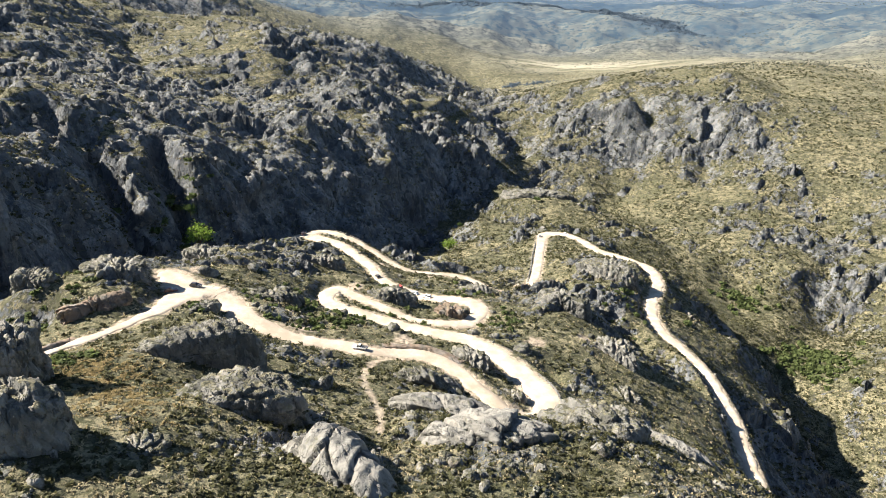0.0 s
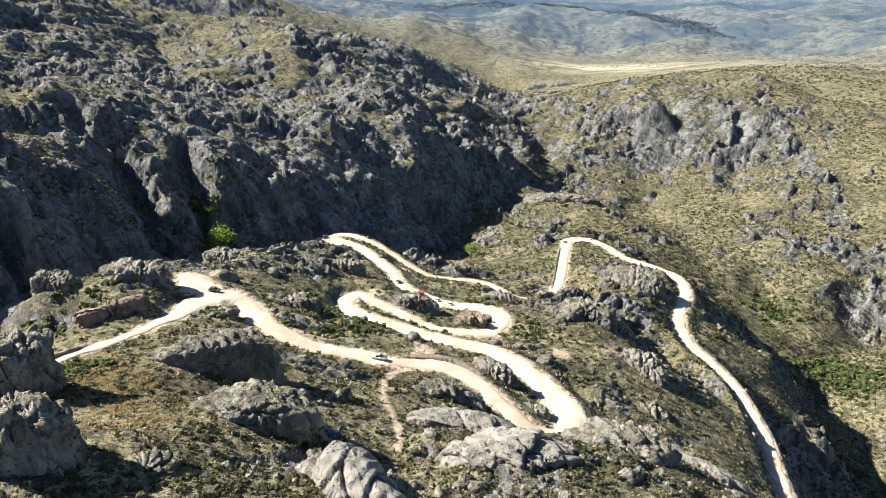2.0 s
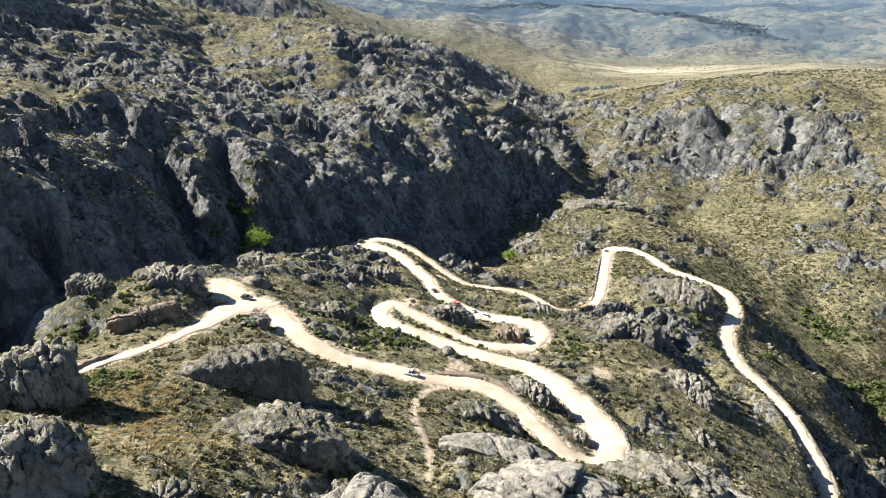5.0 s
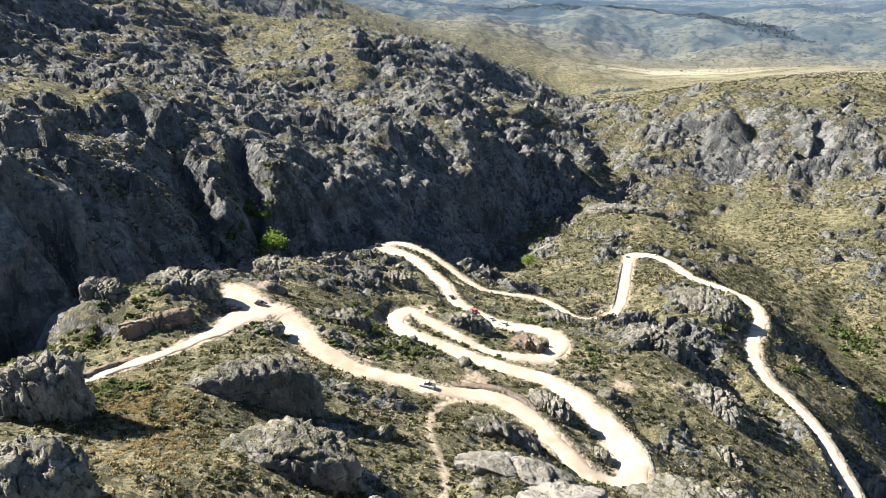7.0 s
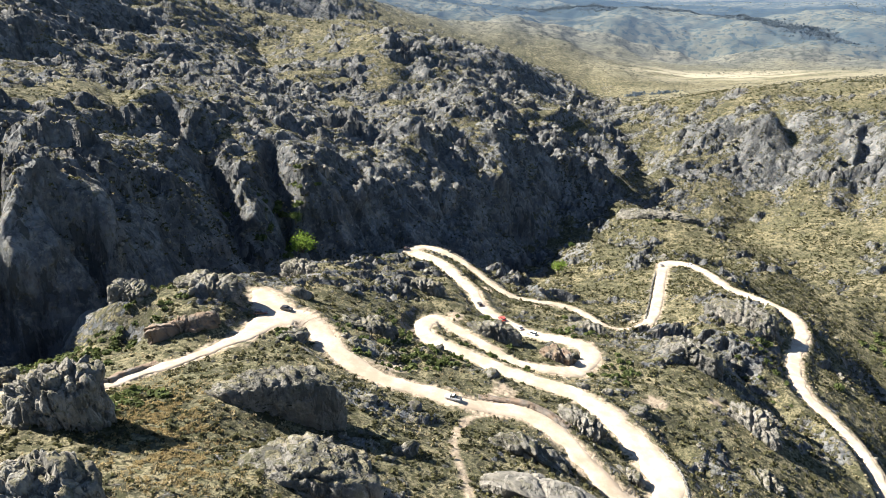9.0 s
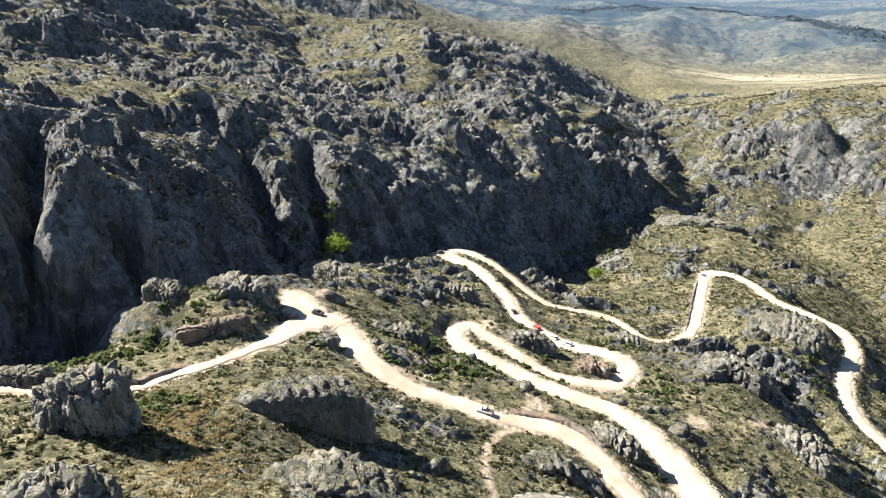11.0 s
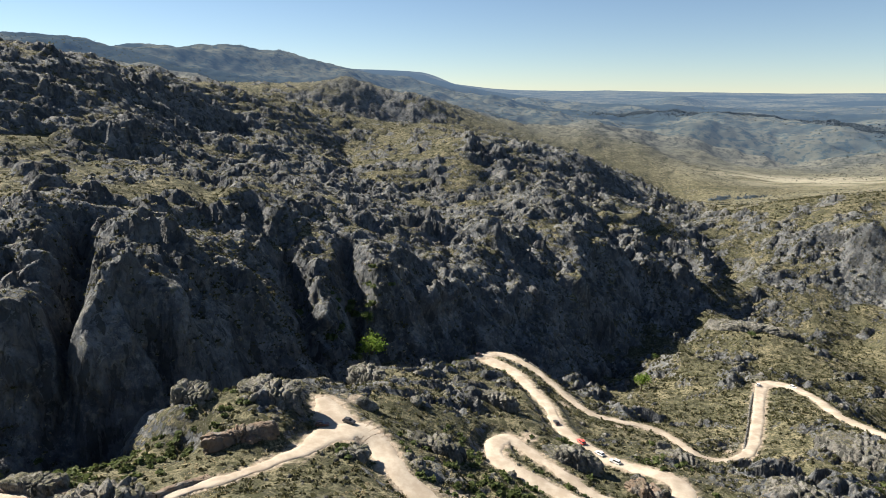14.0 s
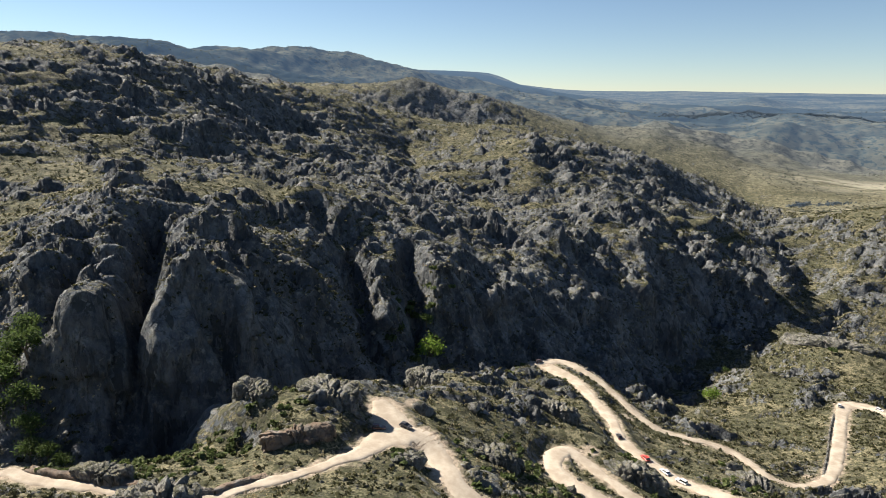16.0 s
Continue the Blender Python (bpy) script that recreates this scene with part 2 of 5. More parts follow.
def spline(points, step):
    """A smooth line through points, one row every step metres."""
    p = np.array(points, float)
    p = np.vstack([2 * p[0] - p[1], p, 2 * p[-1] - p[-2]])
    out = []
    for a, b, c, d in zip(p, p[1:], p[2:], p[3:]):
        n = max(2, int(np.linalg.norm((c - b)[:2]) / step))
        t = np.linspace(0, 1, n, endpoint=False)[:, None]
        out.append(0.5 * (2 * b + (c - a) * t + (2 * a - 5 * b + 4 * c - d) * t**2 + (3 * b - a - 3 * c + d) * t**3))
    return np.vstack(out + [p[-2:-1]])


TURNOUT = [(-107, 217, 50, 4), (-101, 212, 49.4, 10), (-93, 205, 48.5, 12)]
ROADS = [spline(r, 1.5) for r in (ROAD_WEST, ROAD_MIDDLE, ROAD_EAST, TURNOUT)]
PATH_LINE = spline(FOOTPATH, 1.0)
CENTRE = np.array([0.0, -10.0])


def polar(x, y):
    """Bearing to the left of ahead, and the logarithm of the distance."""
    dx, dy = x - CENTRE[0], y - CENTRE[1]
    return np.arctan2(-dx, dy), np.log(np.maximum(np.hypot(dx, dy), 1.0))


def make_base():
    known = sum([NEAR_SLOPE, EAST_SHOULDER, EAST_RAVINE, EAST_HILL, ROCKY_CREST, SPUR_TOP, KNOLL, GORGE, CLIFF_FOOT, CLIFF_RIM, HILLSIDE, HILL_CREST,
        NORTH_KNOBS, FAR_CLIFF, PLAIN, SECOND_RIDGE, FAR_LAND, BEHIND, GREAT_BUTTRESS, MIDDLE_BUTTRESS, TERRACES, UPPER_SLOPE, EAST_BOWL, EAST_FELLS], [])
    p = np.array(known + [tuple(q[:3]) for r in ROADS for q in r[::7]], float)
    th, lr = polar(p[:, 0], p[:, 1])
    th, lr, z = np.concatenate([th, th - 2 * np.pi, th + 2 * np.pi]), np.tile(lr, 3), np.tile(p[:, 2], 3)
    keep = np.abs(th) < 4.2
    th, lr, z = th[keep], lr[keep], z[keep]
    kernel = lambda d2: -np.sqrt(d2 + 0.012**2)
    a = kernel((th[:, None] - th) ** 2 + (lr[:, None] - lr) ** 2)
    n = len(z)
    full = np.zeros((n + 1, n + 1))
    full[:n, :n], full[n, :n], full[:n, n] = a + 0.003 * np.eye(n), 1, 1
    w = np.linalg.solve(full, np.r_[z, 0])
    tg, lg = np.linspace(-np.pi, np.pi, 840), np.linspace(0, np.log(5000), 560)
    rows = [kernel((t - th) ** 2 + (lg[:, None] - lr) ** 2) @ w[:n] + w[n] for t in tg]
    return tg, lg, np.array(rows)


BASE_T, BASE_L, BASE_Z = make_base()


def base_height(x, y):
    th, lr = polar(x, y)
    a, b = (th - BASE_T[0]) / (BASE_T[1] - BASE_T[0]), (lr - BASE_L[0]) / (BASE_L[1] - BASE_L[0])
    i, j = np.clip(a.astype(int), 0, len(BASE_T) - 2), np.clip(b.astype(int), 0, len(BASE_L) - 2)
    u, v = a - i, b - j
    g = BASE_Z
    return (g[i, j] * (1 - u) + g[i + 1, j] * u) * (1 - v) + (g[i, j + 1] * (1 - u) + g[i + 1, j + 1] * u) * v


ROAD_PTS = np.vstack(ROADS)


def road_near(x, y, pts=ROAD_PTS, reach=16.0):
    """How far beyond the nearest road's edge each place lies (up to reach), and that road's height."""
    gap, height = np.full(x.shape, reach), np.zeros(x.shape)
    lo, hi = pts[:, :2].min(0) - reach - 8, pts[:, :2].max(0) + reach + 8
    idx = np.nonzero((x > lo[0]) & (x < hi[0]) & (y > lo[1]) & (y < hi[1]))[0]
    for s in range(0, len(idx), 4000):
        k = idx[s : s + 4000]
        d = np.hypot(x[k, None] - pts[:, 0], y[k, None] - pts[:, 1]) - pts[:, 3] / 2
        m = d.argmin(1)
        dm = d[np.arange(len(k)), m]
        near = dm < reach
        gap[k[near]], height[k[near]] = dm[near], pts[m[near], 2]
    return gap, height


# Trodden bare earth: x, y, radius.
BARE_EARTH = [(-51, 193, 6), (-14, 196, 5), (38, 223, 5), (-102, 216, 7), (-98, 226, 5), (-40, 258, 4), (-36, 335, 4), (95, 458, 5), (-17, 190, 3), (60, 232, 4), (-8, 330, 4), (45, 345, 4), (-85, 372, 6), (24, 205, 3)]
# Stretches of bare rock and of grass: x, y, radius, how much more (or less) rock.
ROCKINESS = [(-190, 270, 70, 0.5), (-120, 395, 60, 0.45), (-60, 480, 60, 0.35), (-250, 215, 60, 0.5), (-350, 560, 220, 0.26), (-150, 640, 130, 0.16), (165, 290, 40, -0.35), (240, 350, 55, -0.3), (235, 425, 40, -0.3), (-25, 328, 16, -0.5), (10, 325, 16, -0.4), (-520, 560, 150, 0.1),
    (-130, 850, 130, 0.18), (-80, 1020, 170, 0.38), (20, 930, 90, 0.3), (10, 1180, 120, 0.3), (290, 860, 110, 0.13), (190, 790, 80, 0.1), (340, 760, 80, 0.12), (270, 770, 220, 0.07), (310, 480, 60, 0.16), (30, 690, 60, 0.35), (170, 820, 60, 0.1), (-75, 120, 14, -0.5), (-65, 95, 16, -0.15), (-140, 170, 18, -0.4), (-146, 190, 16, -0.5), (20, 130, 34, 0.3), (75, 200, 30, 0.05),
    (85, 310, 40, 0.12), (200, 300, 70, -0.05), (230, 620, 70, -0.2), (240, 780, 90, 0.03), (340, 700, 80, 0.02), (260, 420, 60, -0.2), (10, 430, 40, -0.25), (50, 340, 25, -0.15), (-30, 300, 25, 0.0), (300, 1450, 260, -0.6), (700, 1200, 400, -0.6), (-550, 1280, 150, 0.5),
    (150, 310, 40, 0.1), (-80, 300, 25, -0.1), (300, 560, 100, 0.02), (230, 700, 50, -0.2)]


# Clefts and gullies that cut the cliffs and the hillside: line, depth, half width.
GULLIES = [([(-192, 188), (-206, 207), (-230, 236), (-262, 266)], 22, 6), ([(-168, 316), (-192, 345), (-216, 374), (-250, 388)], 15, 8), ([(-158, 350), (-172, 372), (-186, 398)], 17, 6), ([(-166, 268), (-186, 282), (-215, 285)], 7, 5),
    ([(-110, 400), (-150, 440), (-210, 455)], 6, 8), ([(-85, 455), (-120, 520), (-180, 545)], 6, 9), ([(-50, 520), (-80, 600), (-140, 660)], 6, 10), ([(10, 600), (-10, 680), (-60, 750)], 6, 9),
    ([(-250, 330), (-330, 480), (-420, 540)], 5, 13), ([(-230, 600), (-330, 700), (-420, 860)], 6, 16), ([(-150, 700), (-200, 800), (-260, 950)], 6, 16),
    ([(230, 730), (260, 800), (250, 860)], 8, 12), ([(300, 700), (330, 780), (330, 830)], 7, 11), ([(-225, 186), (-250, 218)], 12, 4), ([(60, 320), (85, 285), (118, 225)], 7, 8), ([(30, 200), (60, 180), (110, 150)], 5, 7)]
# Rock ribs that stand along the hillside and run down its spurs: line, height, half width.
RIBS = [([(-160, 601), (-87, 630), (-18, 661), (14, 655)], 9, 13), ([(-8, 740), (22, 716), (40, 692)], 12, 13), ([(-138, 499), (-105, 512), (-60, 540), (-38, 570)], 6, 9), ([(-232, 262), (-200, 282), (-182, 300)], 6, 8),
    ([(-262, 352), (-232, 372), (-205, 372)], 6, 8), ([(-330, 560), (-262, 600), (-190, 590)], 6, 11), ([(-110, 735), (-40, 745), (0, 800)], 6, 12), ([(140, 835), (200, 830), (235, 810)], 7, 12), ([(280, 830), (330, 800), (365, 790)], 8, 12)]


def along_line(x, y, line):
    """The distance of places from a line of points."""
    best = np.full(x.shape, 1e9)
    for (ax, ay), (bx, by) in zip(line, line[1:]):
        dx, dy = bx - ax, by - ay
        t = np.clip(((x - ax) * dx + (y - ay) * dy) / (dx * dx + dy * dy), 0, 1)
        best = np.minimum(best, np.hypot(x - ax - t * dx, y - ay - t * dy))
    return best


def rock_amount(x, y, cell):
    """Where bare rock crops out: along crests that run with the jointing, more in some stretches than in others."""
    ax, ay = x * 0.80 + y * 0.60, (y * 0.80 - x * 0.60) * 1.6
    m = 0.26 * fbm(ax, ay, 80.0, 4, cell, 40, 0.5, True) - 0.20 + 0.24 * fbm(x, y, 28.0, 3, cell, 45) + 0.1 * fbm(x, y, 240.0, 2, cell, 50)
    for cx, cy, rad, more in ROCKINESS:
        m = m + more * np.exp(-((x - cx) ** 2 + (y - cy) ** 2) / rad**2)
    return m


def land(x, y, cell):
    """Height, rock cover and dirt of the ground at places x, y, for a grid of that spacing."""
    wx, wy = x + 4 * gnoise(x / 17, y / 17, 3), y + 4 * gnoise(x / 17, y / 17, 4)
    r = np.hypot(x, y)
    far = smooth(900, 1500, r)
    e = 4.0
    slope = np.hypot(base_height(x + e, y) - base_height(x - e, y), base_height(x, y + e) - base_height(x, y - e)) / (2 * e)
    gap, rz = road_near(x, y)
    # Buttresses and gullies: steep ground is pushed in and out.
    push = (1.0 + 4.5 * smooth(0.45, 1.1, slope)) * smooth(4, 16, gap) * (1 - np.exp(-((x + 143) ** 2 + (y - 338) ** 2) / 20**2)) * (1 - np.exp(-((x + 8) ** 2 + (y - 522) ** 2) / 20**2))
    qx = x + push * (1.5 * gnoise(x / 46, y / 46, 7) + 0.45 * gnoise(x / 15, y / 15, 9) + 0.12 * gnoise(x / 6, y / 6, 17))
    qy = y + push * (1.5 * gnoise(x / 46, y / 46, 8) + 0.45 * gnoise(x / 15, y / 15, 10) + 0.12 * gnoise(x / 6, y / 6, 18))
    z = base_height(qx, qy)
    # Ledges: treads and risers along the hillsides, at two sizes.
    ledged = smooth(240, 420, r) * np.maximum(1 - smooth(-20, 90, x), 0.4 * smooth(560, 680, y)) * smooth(0.12, 0.35, slope) * (1 - far) * smooth(4, 16, gap)
    for step, seed, most in ((14.0, 25, 0.25), (6.0, 27, 0.3)):
        level = z / step + 0.9 * gnoise(wx / 120, wy / 120, seed) + 0.35 * gnoise(wx / 35, wy / 35, seed + 1)
        frac = level - np.floor(level)
        z = z + ledged * most * step * (smooth(0.6, 1.0, frac) - frac)
    for line, depth, wide in GULLIES:
        z = z - depth * np.exp(-((along_line(wx, wy, line) / wide) ** 2)) * smooth(3, 14, gap)
    for line, high, wide in RIBS:
        z = z + high * np.exp(-((along_line(wx, wy, line) / wide) ** 2))
    wild = smooth(0.5, 11.0, gap)
    amount = rock_amount(x, y, cell) + 0.3 * smooth(0.45, 1.0, slope) * (1 - 0.65 * smooth(380, 540, r))
    field = np.exp(-((x - 310) / 210) ** 2 - ((y - 1520) / 85) ** 2) + 0.6 * np.exp(-((x - 640) ** 2 + (y - 1250) ** 2) / 300**2) + 0.5 * np.exp(-((x - 200) ** 2 + (y - 1180) ** 2) / 130**2)
    scrub = smooth(1400, 1800, r + 200 * gnoise(x / 260, y / 260, 71)) * (1 - np.clip(1.4 * field, 0, 1))
    crag = smooth(-0.05, 0.28, amount) * smooth(2.0, 15.0, gap) * (1 - 0.85 * scrub) * smooth(35, 80, np.hypot(x - CENTRE[0], y - CENTRE[1]))
    rock = smooth(0.14, 0.32, amount) * smooth(0.8, 4.5, gap) * (1 - 0.7 * scrub)
    away = smooth(180, 360, r)
    z = z + wild * 1.3 * fbm(x, y, 34.0, 2, cell, 11) + 5.0 * fbm(x, y, 190.0, 2, cell, 21) * smooth(900, 1300, r) * (1 - 0.7 * far)
    ax, ay = wx * 0.80 + wy * 0.60, (wy * 0.80 - wx * 0.60) * 1.8
    sheer = 1 - 0.55 * smooth(0.7, 1.3, slope)
    for size, high, seed in ((46.0, 6.0 * away, 55), (21.0, 2.4 + 6.2 * away, 60), (11.0, 1.5 + 2.2 * away, 70), (5.8, 0.6 + 1.0 * away, 80), (2.6, 0.3 + 0.3 * away, 90)):
        fade = np.broadcast_to(smooth(1.0, 2.2, size / cell), x.shape) * crag
        k = np.nonzero(fade > 0.01)[0]
        gx, gy, px, py, tallest = x[k], y[k], ax[k], ay[k], np.broadcast_to(high, x.shape)[k] * (sheer[k] if size > 8 else 1)
        rise = fade[k] * (0.12 + 0.98 * smooth(-0.3, 0.45, gnoise(gx / (size * 2.3), gy / (size * 2.3), seed + 8))) * tallest
        bx = px + 0.34 * size * gnoise(px / (0.8 * size), py / (0.8 * size), seed + 5) + 0.15 * size * gnoise(px / (0.3 * size), py / (0.3 * size), seed + 6)
        by = py + 0.34 * size * gnoise(px / (0.8 * size), py / (0.8 * size), seed + 7) + 0.15 * size * gnoise(px / (0.3 * size), py / (0.3 * size), seed + 9)
        tall, inside = blocks(bx, by * (1.0 + 0.55 * away[k] * (size > 15)), size, seed)
        z[k] = z[k] + rise * ((0.9 * tall + 0.55) * np.sqrt(1 - (1 - np.minimum(inside / 0.75, 1)) ** 2) - 0.35)
    z = z + crag * (0.5 + 0.4 * away) * fbm(ax, ay, 9.0, 5, cell, 31, 0.6, True) + (1 - crag) * 0.22 * fbm(x, y, 3.0, 3, cell, 36) * wild
    hold = smooth(0.3, 6.5, gap)
    z = np.where(gap < 15.9, (rz - 0.10) * (1 - hold) + z * hold, z)
    pgap, _ = road_near(x, y, PATH_LINE, 4.0)
    stray = gnoise(x / 3.1, y / 3.1, 13) + 0.7 * gnoise(x / 1.3, y / 1.3, 14)
    dirt = np.maximum(1 - smooth(-0.6, 2.4, gap + 1.9 * stray), 0.8 * (1 - smooth(-0.3, 1.0, pgap + 0.5 * stray)))
    z = z + 30 * scrub * (1 - smooth(2600, 4200, r)) * fbm(x, y, 420.0, 6, cell, 72, 0.58)
    for cx, cy, rad in BARE_EARTH:
        dirt = np.maximum(dirt, 0.85 * smooth(0.35, 0.8, np.exp(-((x - cx) ** 2 + (y - cy) ** 2) / rad**2) + 0.25 * stray))
    return z, rock, dirt, scrub, np.clip(field, 0, 1), amount


def face_relief(x, y, z):
    """Steep faces stand in buttresses, ribs and joints: how far each place is moved out from the slope, as x, y."""
    e = 5.0
    gx, gy = base_height(x + e, y) - base_height(x - e, y), base_height(x, y + e) - base_height(x, y - e)
    slope = np.hypot(gx, gy) / (2 * e) + 1e-6
    steep = smooth(0.55, 1.25, slope) * smooth(3, 14, road_near(x, y)[0]) * (1 - smooth(900, 1300, np.hypot(x, y))) * smooth(150, 230, np.hypot(x, y))
    k = np.nonzero(steep > 0.01)[0]
    u, v = 0.55 * x[k] + 0.83 * y[k], z[k] * 0.42
    u, v = u + 3.0 * gnoise(u / 14, v / 9, 201), v + 2.0 * gnoise(u / 11, v / 11, 202)
    move = 1.2 * gnoise(u / 7, v / 6, 203) + 0.5 * gnoise(u / 3.2, v / 3, 204)
    for size, high, seed in ((26.0, 7.5, 210), (11.0, 3.2, 220), (5.0, 1.2, 230)):
        tall, inside = blocks(u, v, size, seed)
        move = move + high * ((0.9 * tall + 0.5) * np.sqrt(1 - (1 - np.minimum(inside / 0.7, 1)) ** 2) - 0.4)
    out = np.zeros((2, len(x)))
    out[:, k] = -np.stack([gx[k], gy[k]]) / (2 * e * slope[k]) * steep[k] * move
    return out


def height_at(x, y):
    """Ground heights at lists of places, as the finest grid has them."""
    x, y = np.atleast_1d(np.asarray(x, float)), np.atleast_1d(np.asarray(y, float))
    return land(x, y, np.maximum(np.hypot(x - CENTRE[0], y - CENTRE[1]) * 0.0045, 0.3))[0]


# ---- materials ----
class Nodes:
    """A node material, built link by link."""

    def __init__(self, name, rough=0.9, spec=0.25):
        self.mat = bpy.data.materials.new(name)
        self.mat.use_nodes = True
        self.tree = self.mat.node_tree
        self.bsdf = self.tree.nodes["Principled BSDF"]
        self.bsdf.inputs["Roughness"].default_value = rough
        self.bsdf.inputs["Specular IOR Level"].default_value = spec
        self.geo = self.tree.nodes.new("ShaderNodeNewGeometry")

    def put(self, socket, value):
        if isinstance(value, bpy.types.NodeSocket):
            self.tree.links.new(value, socket)
        elif isinstance(value, tuple) and len(value) == 3 and socket.type == "RGBA":
            socket.default_value = (*value, 1)
        else:
            socket.default_value = value

    def noise(self, scale, detail=4.0, rough=0.55, stretch=None, coords=None):
        n = self.tree.nodes.new("ShaderNodeTexNoise")
        n.inputs["Scale"].default_value, n.inputs["Detail"].default_value, n.inputs["Roughness"].default_value = scale, detail, rough
        place = coords or self.geo.outputs["Position"]
        if stretch:
            m = self.tree.nodes.new("ShaderNodeVectorMath")
            m.operation = "MULTIPLY"
            self.put(m.inputs[0], place)
            m.inputs[1].default_value = stretch
            place = m.outputs[0]
        self.put(n.inputs["Vector"], place)
        return n.outputs["Fac"]

    def cells(self, scale, feature="F1"):
        n = self.tree.nodes.new("ShaderNodeTexVoronoi")
        n.feature = feature
        n.inputs["Scale"].default_value = scale
        self.put(n.inputs["Vector"], self.geo.outputs["Position"])
        return n.outputs["Distance"]

    def steps(self, value, low, high, a=0.0, b=1.0):
        n = self.tree.nodes.new("ShaderNodeMapRange")
        n.interpolation_type = "SMOOTHSTEP"
        for k, v in enumerate((value, low, high, a, b)):
            self.put(n.inputs[k], v)
        return n.outputs[0]

    def math(self, kind, a, b):
        n = self.tree.nodes.new("ShaderNodeMath")
        n.operation = kind
        self.put(n.inputs[0], a), self.put(n.inputs[1], b)
        return n.outputs[0]

    def mix(self, fac, a, b, kind="MIX"):
        n = self.tree.nodes.new("ShaderNodeMix")
        n.data_type, n.blend_type = "RGBA", kind
        self.put(n.inputs["Factor"], fac), self.put(n.inputs["A"], a), self.put(n.inputs["B"], b)
        return n.outputs["Result"]

    def attribute(self, name):
        n = self.tree.nodes.new("ShaderNodeAttribute")
        n.attribute_name = name
        return n.outputs["Fac"]

    def per_island(self):
        return self.geo.outputs["Random Per Island"]

    def per_object(self):
        return self.tree.nodes.new("ShaderNodeObjectInfo").outputs["Random"]

    def up(self):
        n = self.tree.nodes.new("ShaderNodeSeparateXYZ")
        self.put(n.inputs[0], self.geo.outputs["True Normal"])
        return n.outputs["Z"]

    def bump(self, height, strength=0.5, distance=0.3):
        n = self.tree.nodes.new("ShaderNodeBump")
        n.inputs["Strength"].default_value, n.inputs["Distance"].default_value = strength, distance
        self.put(n.inputs["Height"], height)
        self.put(self.bsdf.inputs["Normal"], n.outputs[0])

    def colour(self, value):
        self.put(self.bsdf.inputs["Base Color"], value)
        return self.mat


def rock_colour(n, dark=(0.112, 0.110, 0.102), light=(0.215, 0.206, 0.184)):
    """Grey weathered granite with pale lichen, dark joints, water streaks and brown stains; the colour and its relief."""
    grain, mid, broad = n.noise(1.7, 7.0, 0.7), n.noise(0.33, 6.0, 0.62), n.noise(0.07, 4.0)
    streak = n.noise(0.5, 5.0, 0.6, (1.0, 1.0, 0.22))
    joint = n.math("MINIMUM", n.steps(n.noise(0.16, 5.0, 0.6, (1.0, 1.0, 0.3)), 0.40, 0.46), n.steps(n.math("ABSOLUTE", n.math("SUBTRACT", n.noise(0.28, 4.0, 0.55, (1.0, 1.0, 0.35)), 0.5), 0.0), 0.0, 0.022, 0.2, 1.0))
    c = n.mix(n.steps(broad, 0.35, 0.65), dark, light)
    c = n.mix(n.steps(mid, 0.5, 0.66, 0.0, 0.75), c, (0.255, 0.243, 0.212))
    c = n.mix(n.steps(mid, 0.46, 0.34, 0.0, 0.5), c, (0.05, 0.052, 0.055))
    c = n.mix(n.steps(streak, 0.54, 0.7, 0.0, 0.45), c, (0.042, 0.044, 0.047))
    wash = n.noise(0.22, 6.0, 0.65, (1.0, 1.0, 0.16))
    c = n.mix(n.steps(wash, 0.52, 0.66, 0.0, 0.6), c, (0.23, 0.205, 0.17))
    c = n.mix(n.steps(wash, 0.44, 0.34, 0.0, 0.45), c, (0.04, 0.04, 0.04))
    c = n.mix(n.steps(grain, 0.55, 0.70, 0.0, 0.6), c, (0.30, 0.287, 0.25))
    c = n.mix(n.steps(n.noise(0.26, 5.0, 0.65), 0.56, 0.68, 0.0, 0.75), c, (0.105, 0.10, 0.055))
    c = n.mix(n.steps(n.noise(0.19, 3.0), 0.60, 0.74, 0.0, 0.5), c, (0.15, 0.115, 0.08))
    c = n.mix(n.steps(joint, 0.0, 0.5, 0.75, 0.0), c, (0.035, 0.036, 0.032))
    relief = n.math("ADD", n.math("MULTIPLY", grain, 0.35), n.math("ADD", n.math("MULTIPLY", mid, 1.7), n.math("ADD", n.math("MULTIPLY", streak, 0.5), n.math("MULTIPLY", joint, 0.7))))
    return c, relief


def grass_colour(n):
    """Dry hill grass: straw, olive and bare brown earth in patches, thick with dark low scrub."""
    broad, mid, fine = n.noise(0.03, 5.0, 0.6), n.noise(0.16, 6.0, 0.65), n.noise(1.2, 6.0, 0.7)
    c = n.mix(n.steps(broad, 0.38, 0.62), (0.117, 0.111, 0.066), (0.204, 0.180, 0.111))
    c = n.mix(n.steps(mid, 0.47, 0.58, 0.0, 0.9), c, (0.058, 0.056, 0.034))
    c = n.mix(n.steps(mid, 0.43, 0.33, 0.0, 0.55), c, (0.27, 0.225, 0.135))
    c = n.mix(n.steps(fine, 0.50, 0.58, 0.0, 0.85), c, (0.032, 0.034, 0.020))
    c = n.mix(n.steps(fine, 0.43, 0.32, 0.0, 0.65), c, (0.295, 0.255, 0.155))
    clump = n.noise(0.42, 5.0, 0.6)
    c = n.mix(n.steps(clump, 0.53, 0.58, 0.0, 0.82), c, (0.050, 0.051, 0.025))
    return c, fine


